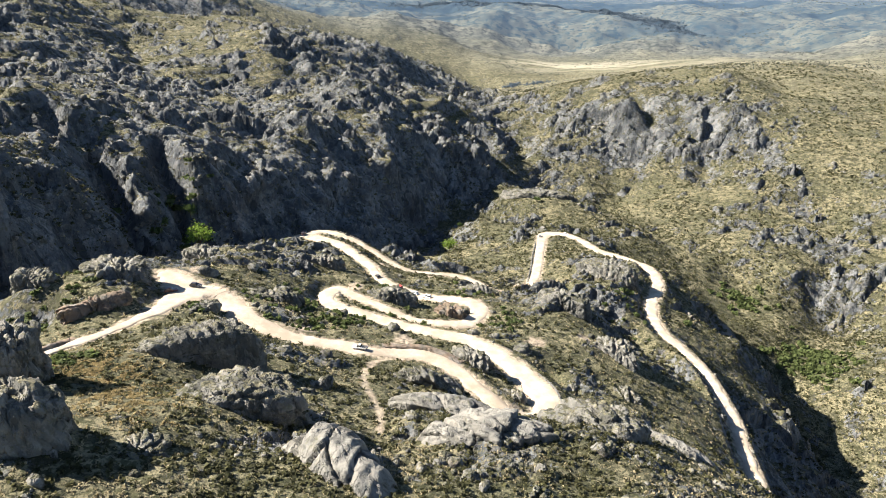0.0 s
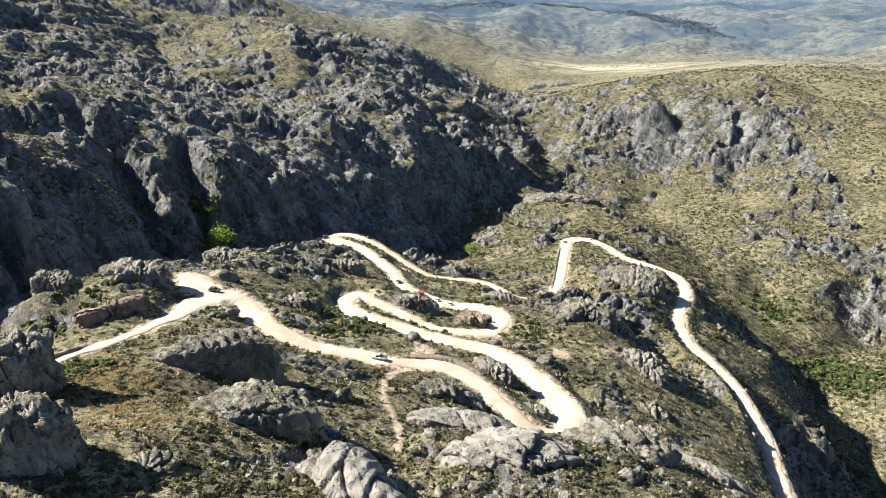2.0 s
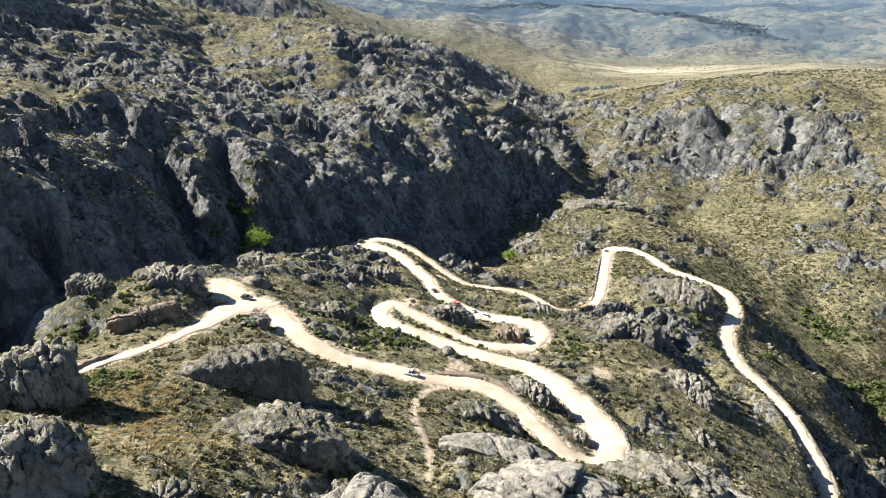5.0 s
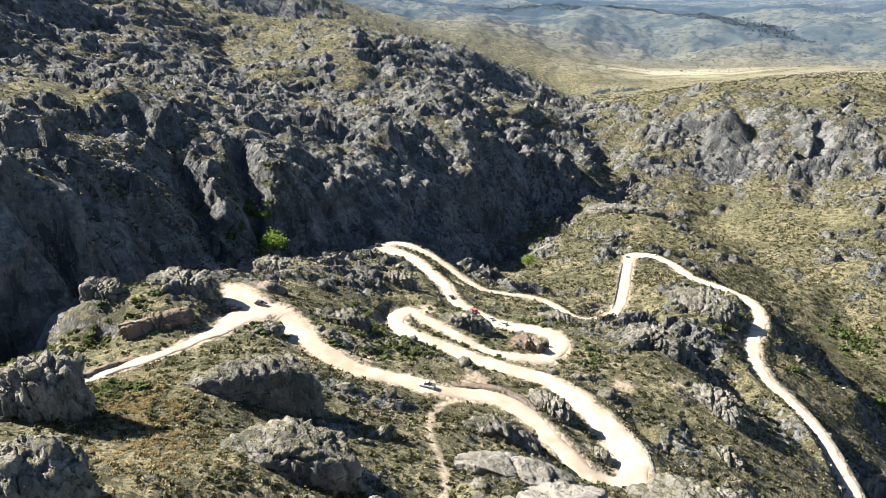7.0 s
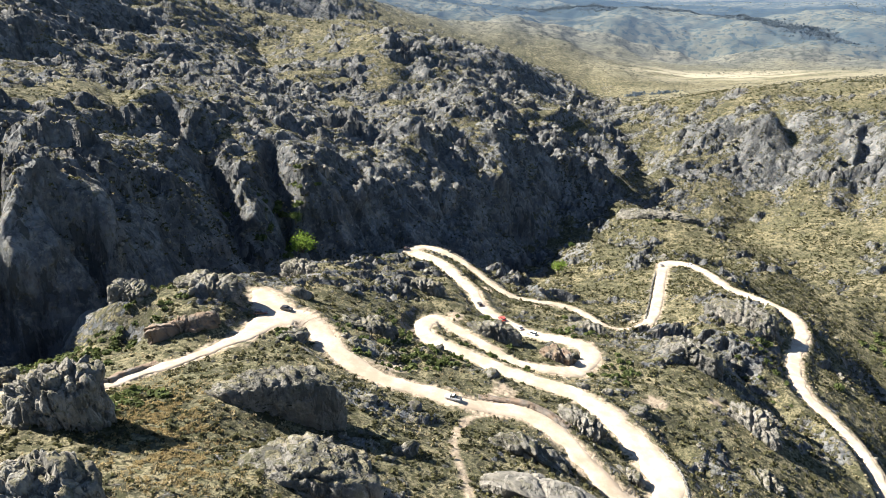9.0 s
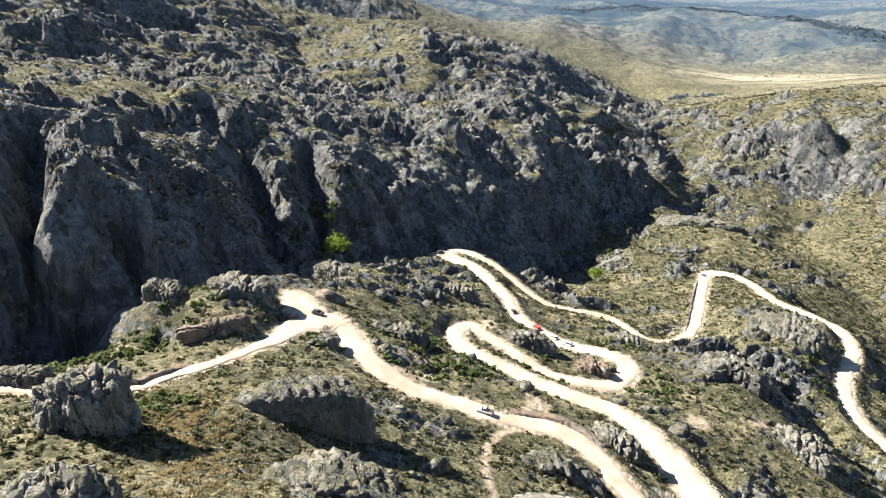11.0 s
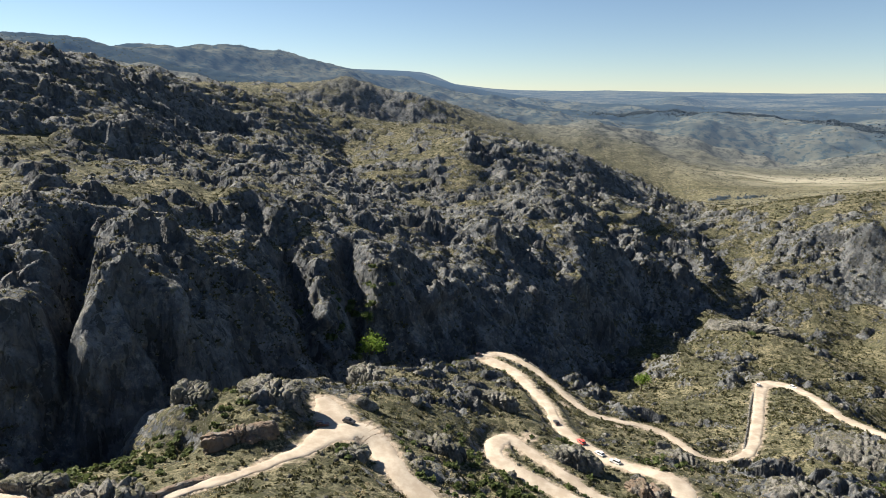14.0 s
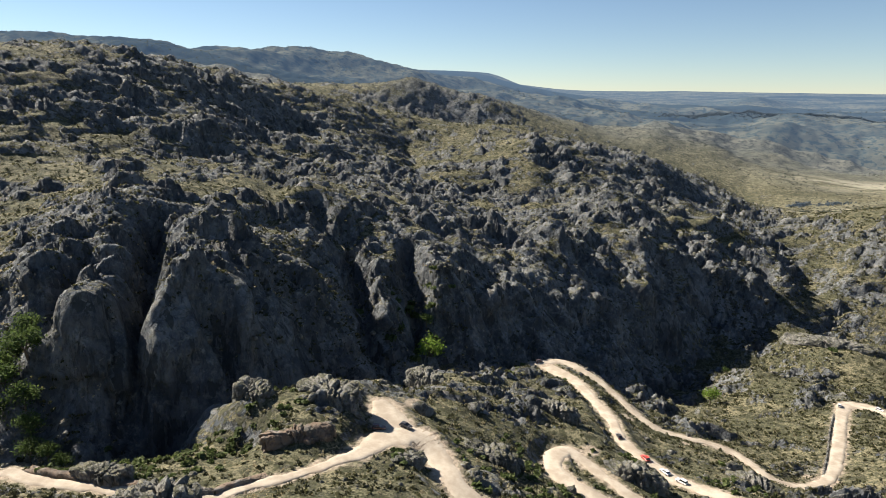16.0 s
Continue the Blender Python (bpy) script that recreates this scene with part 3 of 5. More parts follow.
def ground_material(name="ground", haze_glow=0.0):
    n = Nodes(name, 0.95, 0.12)
    # Distance haze is painted on as blue emission, scaled by the far attribute.
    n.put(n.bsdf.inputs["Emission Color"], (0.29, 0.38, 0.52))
    n.put(n.bsdf.inputs["Emission Strength"], n.math("MULTIPLY", n.attribute("far"), haze_glow))
    rc, relief = rock_colour(n, (0.082, 0.090, 0.098), (0.200, 0.205, 0.205))
    gc, fine = grass_colour(n)
    dc = n.mix(n.steps(n.noise(0.8, 5.0), 0.35, 0.65), (0.30, 0.238, 0.175), (0.46, 0.375, 0.285))
    ragged = n.math("ADD", n.attribute("rock"), n.steps(n.noise(0.45, 5.0, 0.65), 0.3, 0.7, -0.35, 0.35))
    steep = n.steps(n.math("ADD", n.up(), n.steps(n.noise(0.3, 6.0, 0.68), 0.3, 0.7, -0.22, 0.22)), 0.80, 0.68)
    rock = n.math("MAXIMUM", n.math("MULTIPLY", n.steps(ragged, 0.45, 0.62), n.steps(n.up(), 0.98, 0.86, 0.35, 1.0)), steep)
    # Steep faces get a darker colour, painted in to deepen the cliffs' shade.
    steep_shade = n.math("MULTIPLY", n.steps(n.up(), 0.62, 0.38), n.steps(n.noise(0.09, 5.0, 0.6, (1.0, 1.0, 0.3)), 0.34, 0.56, 0.1, 0.55))
    rc = n.mix(steep_shade, rc, (0.062, 0.065, 0.070))
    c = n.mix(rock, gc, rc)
    speck, patch = n.noise(0.075, 7.0, 0.72), n.noise(0.011, 5.0, 0.6)
    bush = n.mix(n.steps(patch, 0.40, 0.60), (0.078, 0.080, 0.066), (0.135, 0.128, 0.098))
    bush = n.mix(n.steps(speck, 0.49, 0.57, 0.0, 0.85), bush, (0.034, 0.037, 0.030))
    bush = n.mix(n.steps(speck, 0.44, 0.36, 0.0, 0.4), bush, (0.17, 0.16, 0.12))
    straw = n.mix(n.steps(speck, 0.54, 0.62, 0.0, 0.8), (0.32, 0.29, 0.21), (0.11, 0.11, 0.07))
    c = n.mix(n.math("MULTIPLY", n.attribute("field"), n.steps(n.noise(0.010, 6.0, 0.65, (0.6, 1.5, 1.0)), 0.40, 0.56, 0.05, 1.0)), c, straw)
    c = n.mix(n.attribute("scrub"), c, bush)
    c = n.mix(n.attribute("dirt"), c, dc)
    n.bump(n.math("ADD", n.math("MULTIPLY", relief, n.steps(rock, 0.0, 1.0, 0.25, 1.0)), n.math("MULTIPLY", fine, 0.4)), 0.9, 1.3)
    return n.colour(c)


def far_material():
    """The land towards the skyline: scrub, straw fields and woods, with blue haze painted into the dark tints and
    emission.
    """
    n = Nodes("far_land", 1.0, 0.0)
    speck = n.noise(0.045, 7.0, 0.7)
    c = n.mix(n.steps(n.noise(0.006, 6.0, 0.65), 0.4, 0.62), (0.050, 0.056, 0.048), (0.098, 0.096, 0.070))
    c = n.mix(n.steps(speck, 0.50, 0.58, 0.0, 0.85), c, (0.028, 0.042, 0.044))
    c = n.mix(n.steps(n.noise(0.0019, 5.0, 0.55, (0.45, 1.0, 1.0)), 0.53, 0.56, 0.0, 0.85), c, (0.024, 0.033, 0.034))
    # Blue emission stands in for the haze and strengthens towards the skyline.
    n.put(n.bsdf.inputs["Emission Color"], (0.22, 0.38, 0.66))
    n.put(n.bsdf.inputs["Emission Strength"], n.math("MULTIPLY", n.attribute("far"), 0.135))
    return n.colour(c)


def road_material():
    n = Nodes("pale_gravel", 0.95, 0.1)
    fine, broad = n.noise(2.2, 6.0, 0.7), n.noise(0.16, 6.0, 0.65)
    c = n.mix(n.steps(broad, 0.35, 0.68), (0.33, 0.27, 0.205), (0.47, 0.40, 0.315))
    c = n.mix(n.steps(fine, 0.55, 0.75, 0.0, 0.5), c, (0.33, 0.26, 0.19))
    n.bump(fine, 0.3, 0.08)
    return n.colour(c)


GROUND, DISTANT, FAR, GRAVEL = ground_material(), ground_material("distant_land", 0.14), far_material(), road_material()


def mesh_object(name, verts, faces, mat, parent=None, smooth_faces=False):
    """A mesh from arrays; faces is an array of quads or of triangles."""
    me = bpy.data.meshes.new(name)
    verts, faces = np.asarray(verts, np.float32), np.asarray(faces, np.int32)
    n, k = faces.shape
    me.vertices.add(len(verts))
    me.vertices.foreach_set("co", verts.ravel())
    me.loops.add(n * k)
    me.loops.foreach_set("vertex_index", faces.ravel())
    me.polygons.add(n)
    me.polygons.foreach_set("loop_start", np.arange(0, n * k, k, dtype=np.int32))
    me.update(calc_edges=True)
    if smooth_faces:
        me.polygons.foreach_set("use_smooth", np.ones(n, bool))
    me.materials.append(mat)
    ob = new(name, me)
    ob.parent = parent
    return ob


# ---- the ground: one sheet of rings and rays, finer towards the middle ----
def build_ground():
    fine = np.arange(-42, 66, 0.145)
    theta = np.radians(np.r_[np.arange(-180, -42, 1.5), fine, np.arange(67, 180, 1.5)])
    rings = np.exp(np.r_[np.linspace(np.log(2), np.log(40), 18)[:-1], np.arange(np.log(40), np.log(190), 0.0061), np.arange(np.log(190), np.log(440), 0.0034), np.arange(np.log(440), np.log(980), 0.0044), np.arange(np.log(980), np.log(4950), 0.0066)])
    nt, nr = len(theta), len(rings)
    x = CENTRE[0] - np.sin(theta)[None, :] * rings[:, None]
    y = CENTRE[1] + np.cos(theta)[None, :] * rings[:, None]
    cell = np.repeat(np.maximum(rings * 0.0038, 0.3)[:, None], nt, 1)
    z, rock, dirt, scrub, field, _ = (a for a in land(x.ravel(), y.ravel(), cell.ravel()))
    out_x, out_y = face_relief(x.ravel(), y.ravel(), z)
    verts = np.stack([x.ravel() + out_x, y.ravel() + out_y, z], 1)
    cut, last = int(np.searchsorted(rings, 1330)), int(np.searchsorted(rings, 1900))
    cols = np.arange(nt)
    nxt = (cols + 1) % nt
    quads = lambda a, b: np.stack([(np.arange(a, b)[:, None] * nt + cols).ravel(), (np.arange(a, b)[:, None] * nt + nxt).ravel(),
        (np.arange(a + 1, b + 1)[:, None] * nt + nxt).ravel(), (np.arange(a + 1, b + 1)[:, None] * nt + cols).ravel()], 1)[:, ::-1]
    # Strength of the painted haze, rising with distance.
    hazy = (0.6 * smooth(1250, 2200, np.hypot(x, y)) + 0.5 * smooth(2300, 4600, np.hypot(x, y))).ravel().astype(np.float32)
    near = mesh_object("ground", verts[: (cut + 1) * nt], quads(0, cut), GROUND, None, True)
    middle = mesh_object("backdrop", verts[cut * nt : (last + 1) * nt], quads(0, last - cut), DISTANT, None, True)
    for name, values in (("rock", rock), ("dirt", dirt), ("scrub", scrub), ("field", field)):
        near.data.attributes.new(name, "FLOAT", "POINT").data.foreach_set("value", values[: (cut + 1) * nt].astype(np.float32))
        middle.data.attributes.new(name, "FLOAT", "POINT").data.foreach_set("value", values[cut * nt : (last + 1) * nt].astype(np.float32))
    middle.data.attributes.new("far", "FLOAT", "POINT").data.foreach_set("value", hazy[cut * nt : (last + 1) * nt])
    tagged(near, "rocky hill land with dry straw grass and grey granite crags", "ground", kind="structure")
    tagged(middle, "distant scrub plain with pale straw fields and haze-blue cliffs", "backdrop", kind="structure")
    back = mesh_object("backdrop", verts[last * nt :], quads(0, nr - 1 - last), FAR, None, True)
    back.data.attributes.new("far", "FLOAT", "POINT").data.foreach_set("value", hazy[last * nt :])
    tagged(back, "hazy blue far hills and plains at the skyline", "backdrop", kind="structure")


build_ground()


def build_road(line, name, label, lift):
    """A gravel strip with ragged edges, a slight crown and sunk rims."""
    p = line
    along = np.gradient(p[:, :2], axis=0)
    along /= np.linalg.norm(along, axis=1)[:, None] + 1e-9
    side = np.stack([-along[:, 1], along[:, 0]], 1)
    s = np.arange(len(p)) * 1.5
    rows = []
    for k in (-1.0, -0.9, -0.45, 0.0, 0.45, 0.9, 1.0):
        edge = 0.3 + 1.0 * gnoise(s / 5.0 + 50 * np.sign(k), s * 0 + lift * 90, 5) + 0.35 * gnoise(s / 1.6, s * 0 + 3 * k, 6)
        half = p[:, 3] * 0.46 + (edge if k else 0)
        z = p[:, 2] + lift + 0.10 * (1 - k * k) + 0.05 * gnoise(s / 5.0, s * 0 + 9 * k, 8) - (0.28 if abs(k) == 1 else 0)
        rows.append(np.c_[p[:, :2] + side * (k * half)[:, None], z])
    m, n = len(rows), len(p)
    verts = np.stack(rows, 1).reshape(-1, 3)
    a = (np.arange(n - 1)[:, None] * m + np.arange(m - 1)).ravel()
    ob = mesh_object(name, verts, np.stack([a, a + m, a + m + 1, a + 1], 1)[:, ::-1], GRAVEL, None, True)
    return tagged(ob, label, "road", kind="structure")


build_road(ROADS[0], "road_west", "pale dusty gravel road winding past a turnout", 0.04)
build_road(ROADS[1], "road_middle", "pale gravel hairpin road between rocks", 0.06)
build_road(ROADS[2], "road_east", "narrow pale gravel road along the east slope", 0.08)
build_road(ROADS[3], "road_turnout", "dusty gravel turnout beside the road bend", 0.02)


# ---- more materials ----
def stone_material(name="granite", shift=0.0):
    n = Nodes(name, 0.93, 0.15)
    c, relief = rock_colour(n)
    c = n.mix(n.steps(n.per_object(), 0.0, 1.0, 0.0, 0.25), c, (0.20, 0.19, 0.16))
    gc, _ = grass_colour(n)
    c = n.mix(n.steps(n.math("ADD", n.up(), n.steps(n.noise(0.5, 5.0, 0.65), 0.3, 0.7, -0.3, 0.3)), 0.72, 0.92, 0.0, 0.8), c, gc)
    n.bump(relief, 0.9, 1.0)
    return n.colour(c)


def pale_stone_material():
    n = Nodes("pale_granite", 0.93, 0.15)
    c, relief = rock_colour(n)
    c = n.mix(n.steps(n.noise(0.25, 5.0, 0.6), 0.3, 0.62, 0.05, 0.5), c, (0.255, 0.238, 0.205))
    n.bump(relief, 0.8, 0.9)
    return n.colour(c)


def cut_bank_material():
    n = Nodes("red_cut_rock", 0.95, 0.1)
    c, relief = rock_colour(n)
    c = n.mix(n.steps(n.noise(0.3, 4.0), 0.35, 0.6, 0.2, 0.9), c, (0.20, 0.145, 0.105))
    n.bump(relief, 0.8, 0.8)
    return n.colour(c)


def leaf_material(name, dark, light):
    n = Nodes(name, 0.8, 0.2)
    c = n.mix(n.per_island(), dark, light)
    c = n.mix(n.steps(n.noise(0.4, 3.0), 0.4, 0.65, 0.0, 0.6), c, tuple(0.7 * a for a in dark))
    shader, through_leaf = n.tree.nodes.new("ShaderNodeMixShader"), n.tree.nodes.new("ShaderNodeBsdfTranslucent")
    n.put(through_leaf.inputs["Color"], c)
    shader.inputs[0].default_value = 0.4
    n.put(shader.inputs[1], n.bsdf.outputs[0]), n.put(shader.inputs[2], through_leaf.outputs[0])
    n.put(n.tree.nodes["Material Output"].inputs["Surface"], shader.outputs[0])
    return n.colour(c)


def plain(name, colour, rough=0.5, metal=0.0, spec=0.5):
    n = Nodes(name, rough, spec)
    n.bsdf.inputs["Metallic"].default_value = metal
    dusty = tuple(0.75 * a + 0.25 * b for a, b in zip(colour, (0.45, 0.37, 0.28)))
    return n.colour(n.mix(n.steps(n.noise(3.0, 4.0), 0.42, 0.7, 0.0, 0.6), colour, dusty))


GRANITE, PALE_GRANITE, CUT_ROCK = stone_material(), pale_stone_material(), cut_bank_material()
SHRUB = leaf_material("shrub_leaves", (0.034, 0.036, 0.018), (0.125, 0.118, 0.052))
GREEN_SHRUB = leaf_material("green_shrub_leaves", (0.055, 0.075, 0.024), (0.14, 0.165, 0.06))
STRAW = leaf_material("straw_grass", (0.28, 0.235, 0.14), (0.44, 0.375, 0.24))
GOLD = leaf_material("golden_grass", (0.27, 0.215, 0.105), (0.44, 0.35, 0.19))
TREE_LEAF = leaf_material("tree_leaves", (0.13, 0.21, 0.03), (0.26, 0.34, 0.07))
DARK_LEAF = leaf_material("dark_tree_leaves", (0.045, 0.075, 0.022), (0.13, 0.17, 0.05))
# Needle colour is lightened and blued to paint in the distance haze.
HAZY_PINE_LEAF = leaf_material("hazy_pine_needles", (0.085, 0.115, 0.145), (0.115, 0.148, 0.180))
PLAIN_LEAF = leaf_material("plain_leaves", (0.060, 0.070, 0.060), (0.105, 0.112, 0.092))
BARK = plain("bark", (0.10, 0.075, 0.05), 0.95)


# ---- rocks ----
def ball(level):
    bm = bmesh.new()
    bmesh.ops.create_icosphere(bm, subdivisions=level, radius=1.0)
    v = np.array([p.co[:] for p in bm.verts])
    f = np.array([[q.index for q in p.verts] for p in bm.faces])
    bm.free()
    return v / np.linalg.norm(v, axis=1)[:, None], f


BALLS = {k: ball(k) for k in (2, 3, 4, 5, 6)}


def lump(rng, radii, level, facets=13, rough=0.13):
    """One weathered block: a ball cut by random planes, cracked and worn. Vertices and faces."""
    v, f = BALLS[level]
    nrm = rng.normal(size=(facets, 3)) * (1, 1, 0.8)
    nrm /= np.linalg.norm(nrm, axis=1)[:, None]
    off = rng.uniform(0.62, 1.0, facets)
    reach = np.min(np.where(v @ nrm.T > 0.05, off / np.maximum(v @ nrm.T, 0.05), 9.0), axis=1)
    reach = np.minimum(reach, 1.12)
    s = rng.uniform(0, 90, 2)
    a, b = np.arctan2(v[:, 1], v[:, 0]) * 2.2 + v[:, 2], v[:, 2] * 2.0
    reach = reach * (1 + rough * gnoise(a + s[0], b + s[1], 5) + 0.6 * rough * gnoise(a * 2.7 + s[1], b * 2.7, 6) + 0.4 * rough * gnoise(v[:, 0] * 7 + s[0], v[:, 1] * 7 + v[:, 2] * 5, 7))
    crack = np.abs(gnoise(a * 1.6 + s[1], b * 0.5 + s[0], 9))
    reach = reach * (1 - 0.22 * (1 - smooth(0.0, 0.10, crack)))
    return v * reach[:, None] * radii, f


def turned(v, angle):
    c, s = math.cos(angle), math.sin(angle)
    return np.c_[v[:, 0] * c - v[:, 1] * s, v[:, 0] * s + v[:, 1] * c, v[:, 2]]


def joined(pieces):
    verts, faces, at = [], [], 0
    for v, f in pieces:
        verts.append(v), faces.append(f + at)
        at += len(v)
    return np.vstack(verts), np.vstack(faces)


def rock_outcrop(ends, width, top, high, count, label, mat=GRANITE, seed=1, level=6, group="rock outcrops", rough=1.15, lie=0.0):
    """One crag between two ends, steep-sided and jointed into count blocks or so; top is its height above sea level, high its face."""
    rng = np.random.default_rng(seed)
    (x0, y0), (x1, y1) = ends
    along, angle = math.hypot(x1 - x0, y1 - y0) * 0.5 + width * 0.3, math.atan2(y1 - y0, x1 - x0)
    v, f = BALLS[level]
    v = v / (np.abs(v) ** (2.3 if lie else 3.0)).sum(1)[:, None] ** (1 / (2.3 if lie else 3.0))
    nrm = rng.normal(size=(12, 3)) * (1, 1, 0.6)
    nrm /= np.linalg.norm(nrm, axis=1)[:, None]
    cut = np.min(np.where(v @ nrm.T > 0.05, rng.uniform(0.80, 1.15, 12) / np.maximum(v @ nrm.T, 0.05), 9.0), axis=1)
    v = v * np.minimum(cut, 1.0)[:, None] * (along, width * 0.55, high)
    if not lie:
        v[:, 2] = np.minimum(v[:, 2], 0.62 * high + 0.3 * (v[:, 2] - 0.62 * high))
    s = rng.uniform(-300, 300, 2)
    # Joints and ledges in metres, over a plane that runs with the face.
    p, q = v[:, 0] + 0.55 * v[:, 1] + s[0], 0.8 * v[:, 1] + 0.55 * v[:, 2] + s[1]
    out = v / np.linalg.norm(v, axis=1)[:, None]
    move = np.zeros(len(v))
    for size, deep in ((max(along * 2 / max(count, 3), 3.2), 0.5), (3.4, 0.27), (1.4, 0.16)):
        tall, inside = blocks(p + 0.3 * size * gnoise(p / size, q / size, 3), q * 0.8, size, seed + 5)
        move = move + deep * size * (0.5 * tall - 0.45 * (1 - np.sqrt(1 - (1 - np.minimum(inside / 0.6, 1)) ** 2)) - 0.3 * (1 - smooth(0.0, 0.13, inside)))
    move = move + 0.3 * gnoise(p / 2.0, q / 2.0, 4) + 0.12 * gnoise(p / 0.8, q / 0.8, 5)
    move = move + 0.55 * gnoise(p / 1.5, v[:, 2] / 7, 14) + 0.3 * gnoise(p / 0.7, v[:, 2] / 4, 15)
    v = v + out * (rough * move * min(1.0, high / 6))[:, None]
    v[:, 2] -= high * 0.10 * np.clip(out[:, 2], 0, 1) * (v[:, 0] * -math.cos(angle) + v[:, 1] * math.sin(angle)) / along
    v[:, 2] -= high * 0.22 * (v[:, 0] / along) ** 2 * rng.uniform(0.3, 1.2)
    mid = np.array([(x0 + x1) / 2, (y0 + y1) / 2, top - high * (0.86 if lie else 0.74)])
    v = turned(v, angle)
    if lie:
        gx, gy = ((base_height(np.array([mid[0] + a]), np.array([mid[1] + b])) - base_height(np.array([mid[0] - a]), np.array([mid[1] - b])))[0] / 18 for a, b in ((9, 0), (0, 9)))
        v[:, 2] += lie * (gx * v[:, 0] + gy * v[:, 1])
    ob = mesh_object("rock_outcrop", v, f, mat, None, True)
    ob.location = mid
    return tagged(ob, label, "rock", group)


GREY, DARK_FACE = "grey weathered granite outcrop on dry grass", "dark jointed granite crag with a sheer shaded face"
PALE = "bare pale granite slab with lichen streaks"
rock_outcrop(((-78, 136), (-50, 144)), 9, 70.5, 14, 11, DARK_FACE, GRANITE, 1, rough=0.9)
rock_outcrop(((-56, 113), (-33, 115)), 13, 72.5, 12, 10, "broad grey granite crag among dry shrubs", GRANITE, 2, rough=0.85)
rock_outcrop(((-29, 107), (-12, 86)), 14, 70.5, 11, 4, PALE, PALE_GRANITE, 3, rough=0.65, lie=0.6)
rock_outcrop(((-60, 86), (-50, 88)), 7, 77, 6, 5, "low grey granite hump in dry grass", GRANITE, 4)
rock_outcrop(((-102, 112), (-89, 115)), 11, 84, 17, 6, "tall rugged granite tor beside the road", GRANITE, 5, rough=1.25)
rock_outcrop(((-79, 82), (-66, 85)), 12, 91, 20, 7, "steep dark granite tor with a deep shadow", GRANITE, 6, rough=1.25)
rock_outcrop(((-147, 197), (-136, 193)), 9, 60, 7, 5, GREY, GRANITE, 7)
rock_outcrop(((-128, 206), (-108, 202)), 13, 60.5, 11, 6, "rounded granite crag on top of the grassy spur", GRANITE, 8)
rock_outcrop(((-120, 174), (-106, 187)), 6, 57.5, 6, 9, "reddish rock cut along the roadside", CUT_ROCK, 9, 6, "roadside rocks")
rock_outcrop(((-121, 272), (-104, 266)), 10, 39, 8, 8, GREY, GRANITE, 10)
rock_outcrop(((-85, 189), (-78, 193)), 5, 50.5, 4, 5, "low rock island in the road turnout", GRANITE, 11)
rock_outcrop(((-77, 218), (-57, 217)), 9, 43, 7, 10, GREY, GRANITE, 12)
rock_outcrop(((-66, 278), (-50, 274)), 8, 32, 7, 7, GREY, GRANITE, 13)
rock_outcrop(((-34, 251), (-14, 250)), 8, 27, 8, 8, "domed rock between two road loops", GRANITE, 14)
rock_outcrop(((-3, 246), (9, 243)), 7, 22, 6, 5, "brown rock knob inside the hairpin", CUT_ROCK, 15, 6, "roadside rocks")
rock_outcrop(((4, 192), (15, 182)), 5, 35, 6, 6, "narrow rock rib between two roads", GRANITE, 16)
rock_outcrop(((21, 174), (26, 169)), 3.5, 29.5, 4, 4, "small rock rib at the hairpin", GRANITE, 17)
rock_outcrop(((-12, 163), (5, 160)), 11, 42.5, 6, 4, "low grey rocks on a shrubby mound", GRANITE, 18, rough=0.9, lie=1.0)
rock_outcrop(((-12, 141), (12, 136)), 14, 50.3, 6.5, 4, PALE, PALE_GRANITE, 19, rough=0.5, lie=1.0)
rock_outcrop(((-4, 121), (24, 120)), 20, 57, 9, 6, "broad bare granite slab with grassy cracks", PALE_GRANITE, 20, rough=0.9, lie=1.0)
rock_outcrop(((29, 137), (50, 133)), 15, 49, 14, 8, DARK_FACE, GRANITE, 21)
rock_outcrop(((56, 152), (76, 140)), 17, float(base_height(np.array([66.0]), np.array([146.0]))[0]) + 2.5, 8, 5, PALE, PALE_GRANITE, 34, rough=0.5, lie=1.0)
rock_outcrop(((74, 158), (92, 150)), 12, 14, 9, 8, PALE, PALE_GRANITE, 22, rough=0.8, lie=0.8)
rock_outcrop(((46, 268), (66, 258)), 10, 20, 9, 8, GREY, GRANITE, 23)
rock_outcrop(((64, 232), (78, 220)), 9, 16, 10, 7, DARK_FACE, GRANITE, 24)
rock_outcrop(((62, 208), (76, 196)), 8, 9, 9, 6, GREY, GRANITE, 25)
rock_outcrop(((86, 352), (110, 328)), 15, 2, 17, 11, "large granite bluff above the east road", GRANITE, 26)
rock_outcrop(((136, 335), (146, 308)), 7, -22, 12, 8, "jagged granite rib below the east road", GRANITE, 27)
rock_outcrop(((10, 296), (26, 288)), 7, 9, 7, 7, GREY, GRANITE, 28)
rock_outcrop(((47, 306), (57, 300)), 5, 2, 5, 5, GREY, GRANITE, 29)
rock_outcrop(((-150, 138), (-136, 141)), 6, 61, 5, 6, GREY, GRANITE, 30)
rock_outcrop(((20, 528), (50, 520)), 10, -41, 7, 9, "rocky rim of a knoll above the stream", GRANITE, 31)
rock_outcrop(((60, 622), (130, 606)), 14, -38, 14, 13, "dark rocky bluff beside the stream valley", GRANITE, 32)
rock_outcrop(((20, 712), (38, 690)), 12, -20, 18, 8, "pale rock nose at the end of a ridge", PALE_GRANITE, 33)


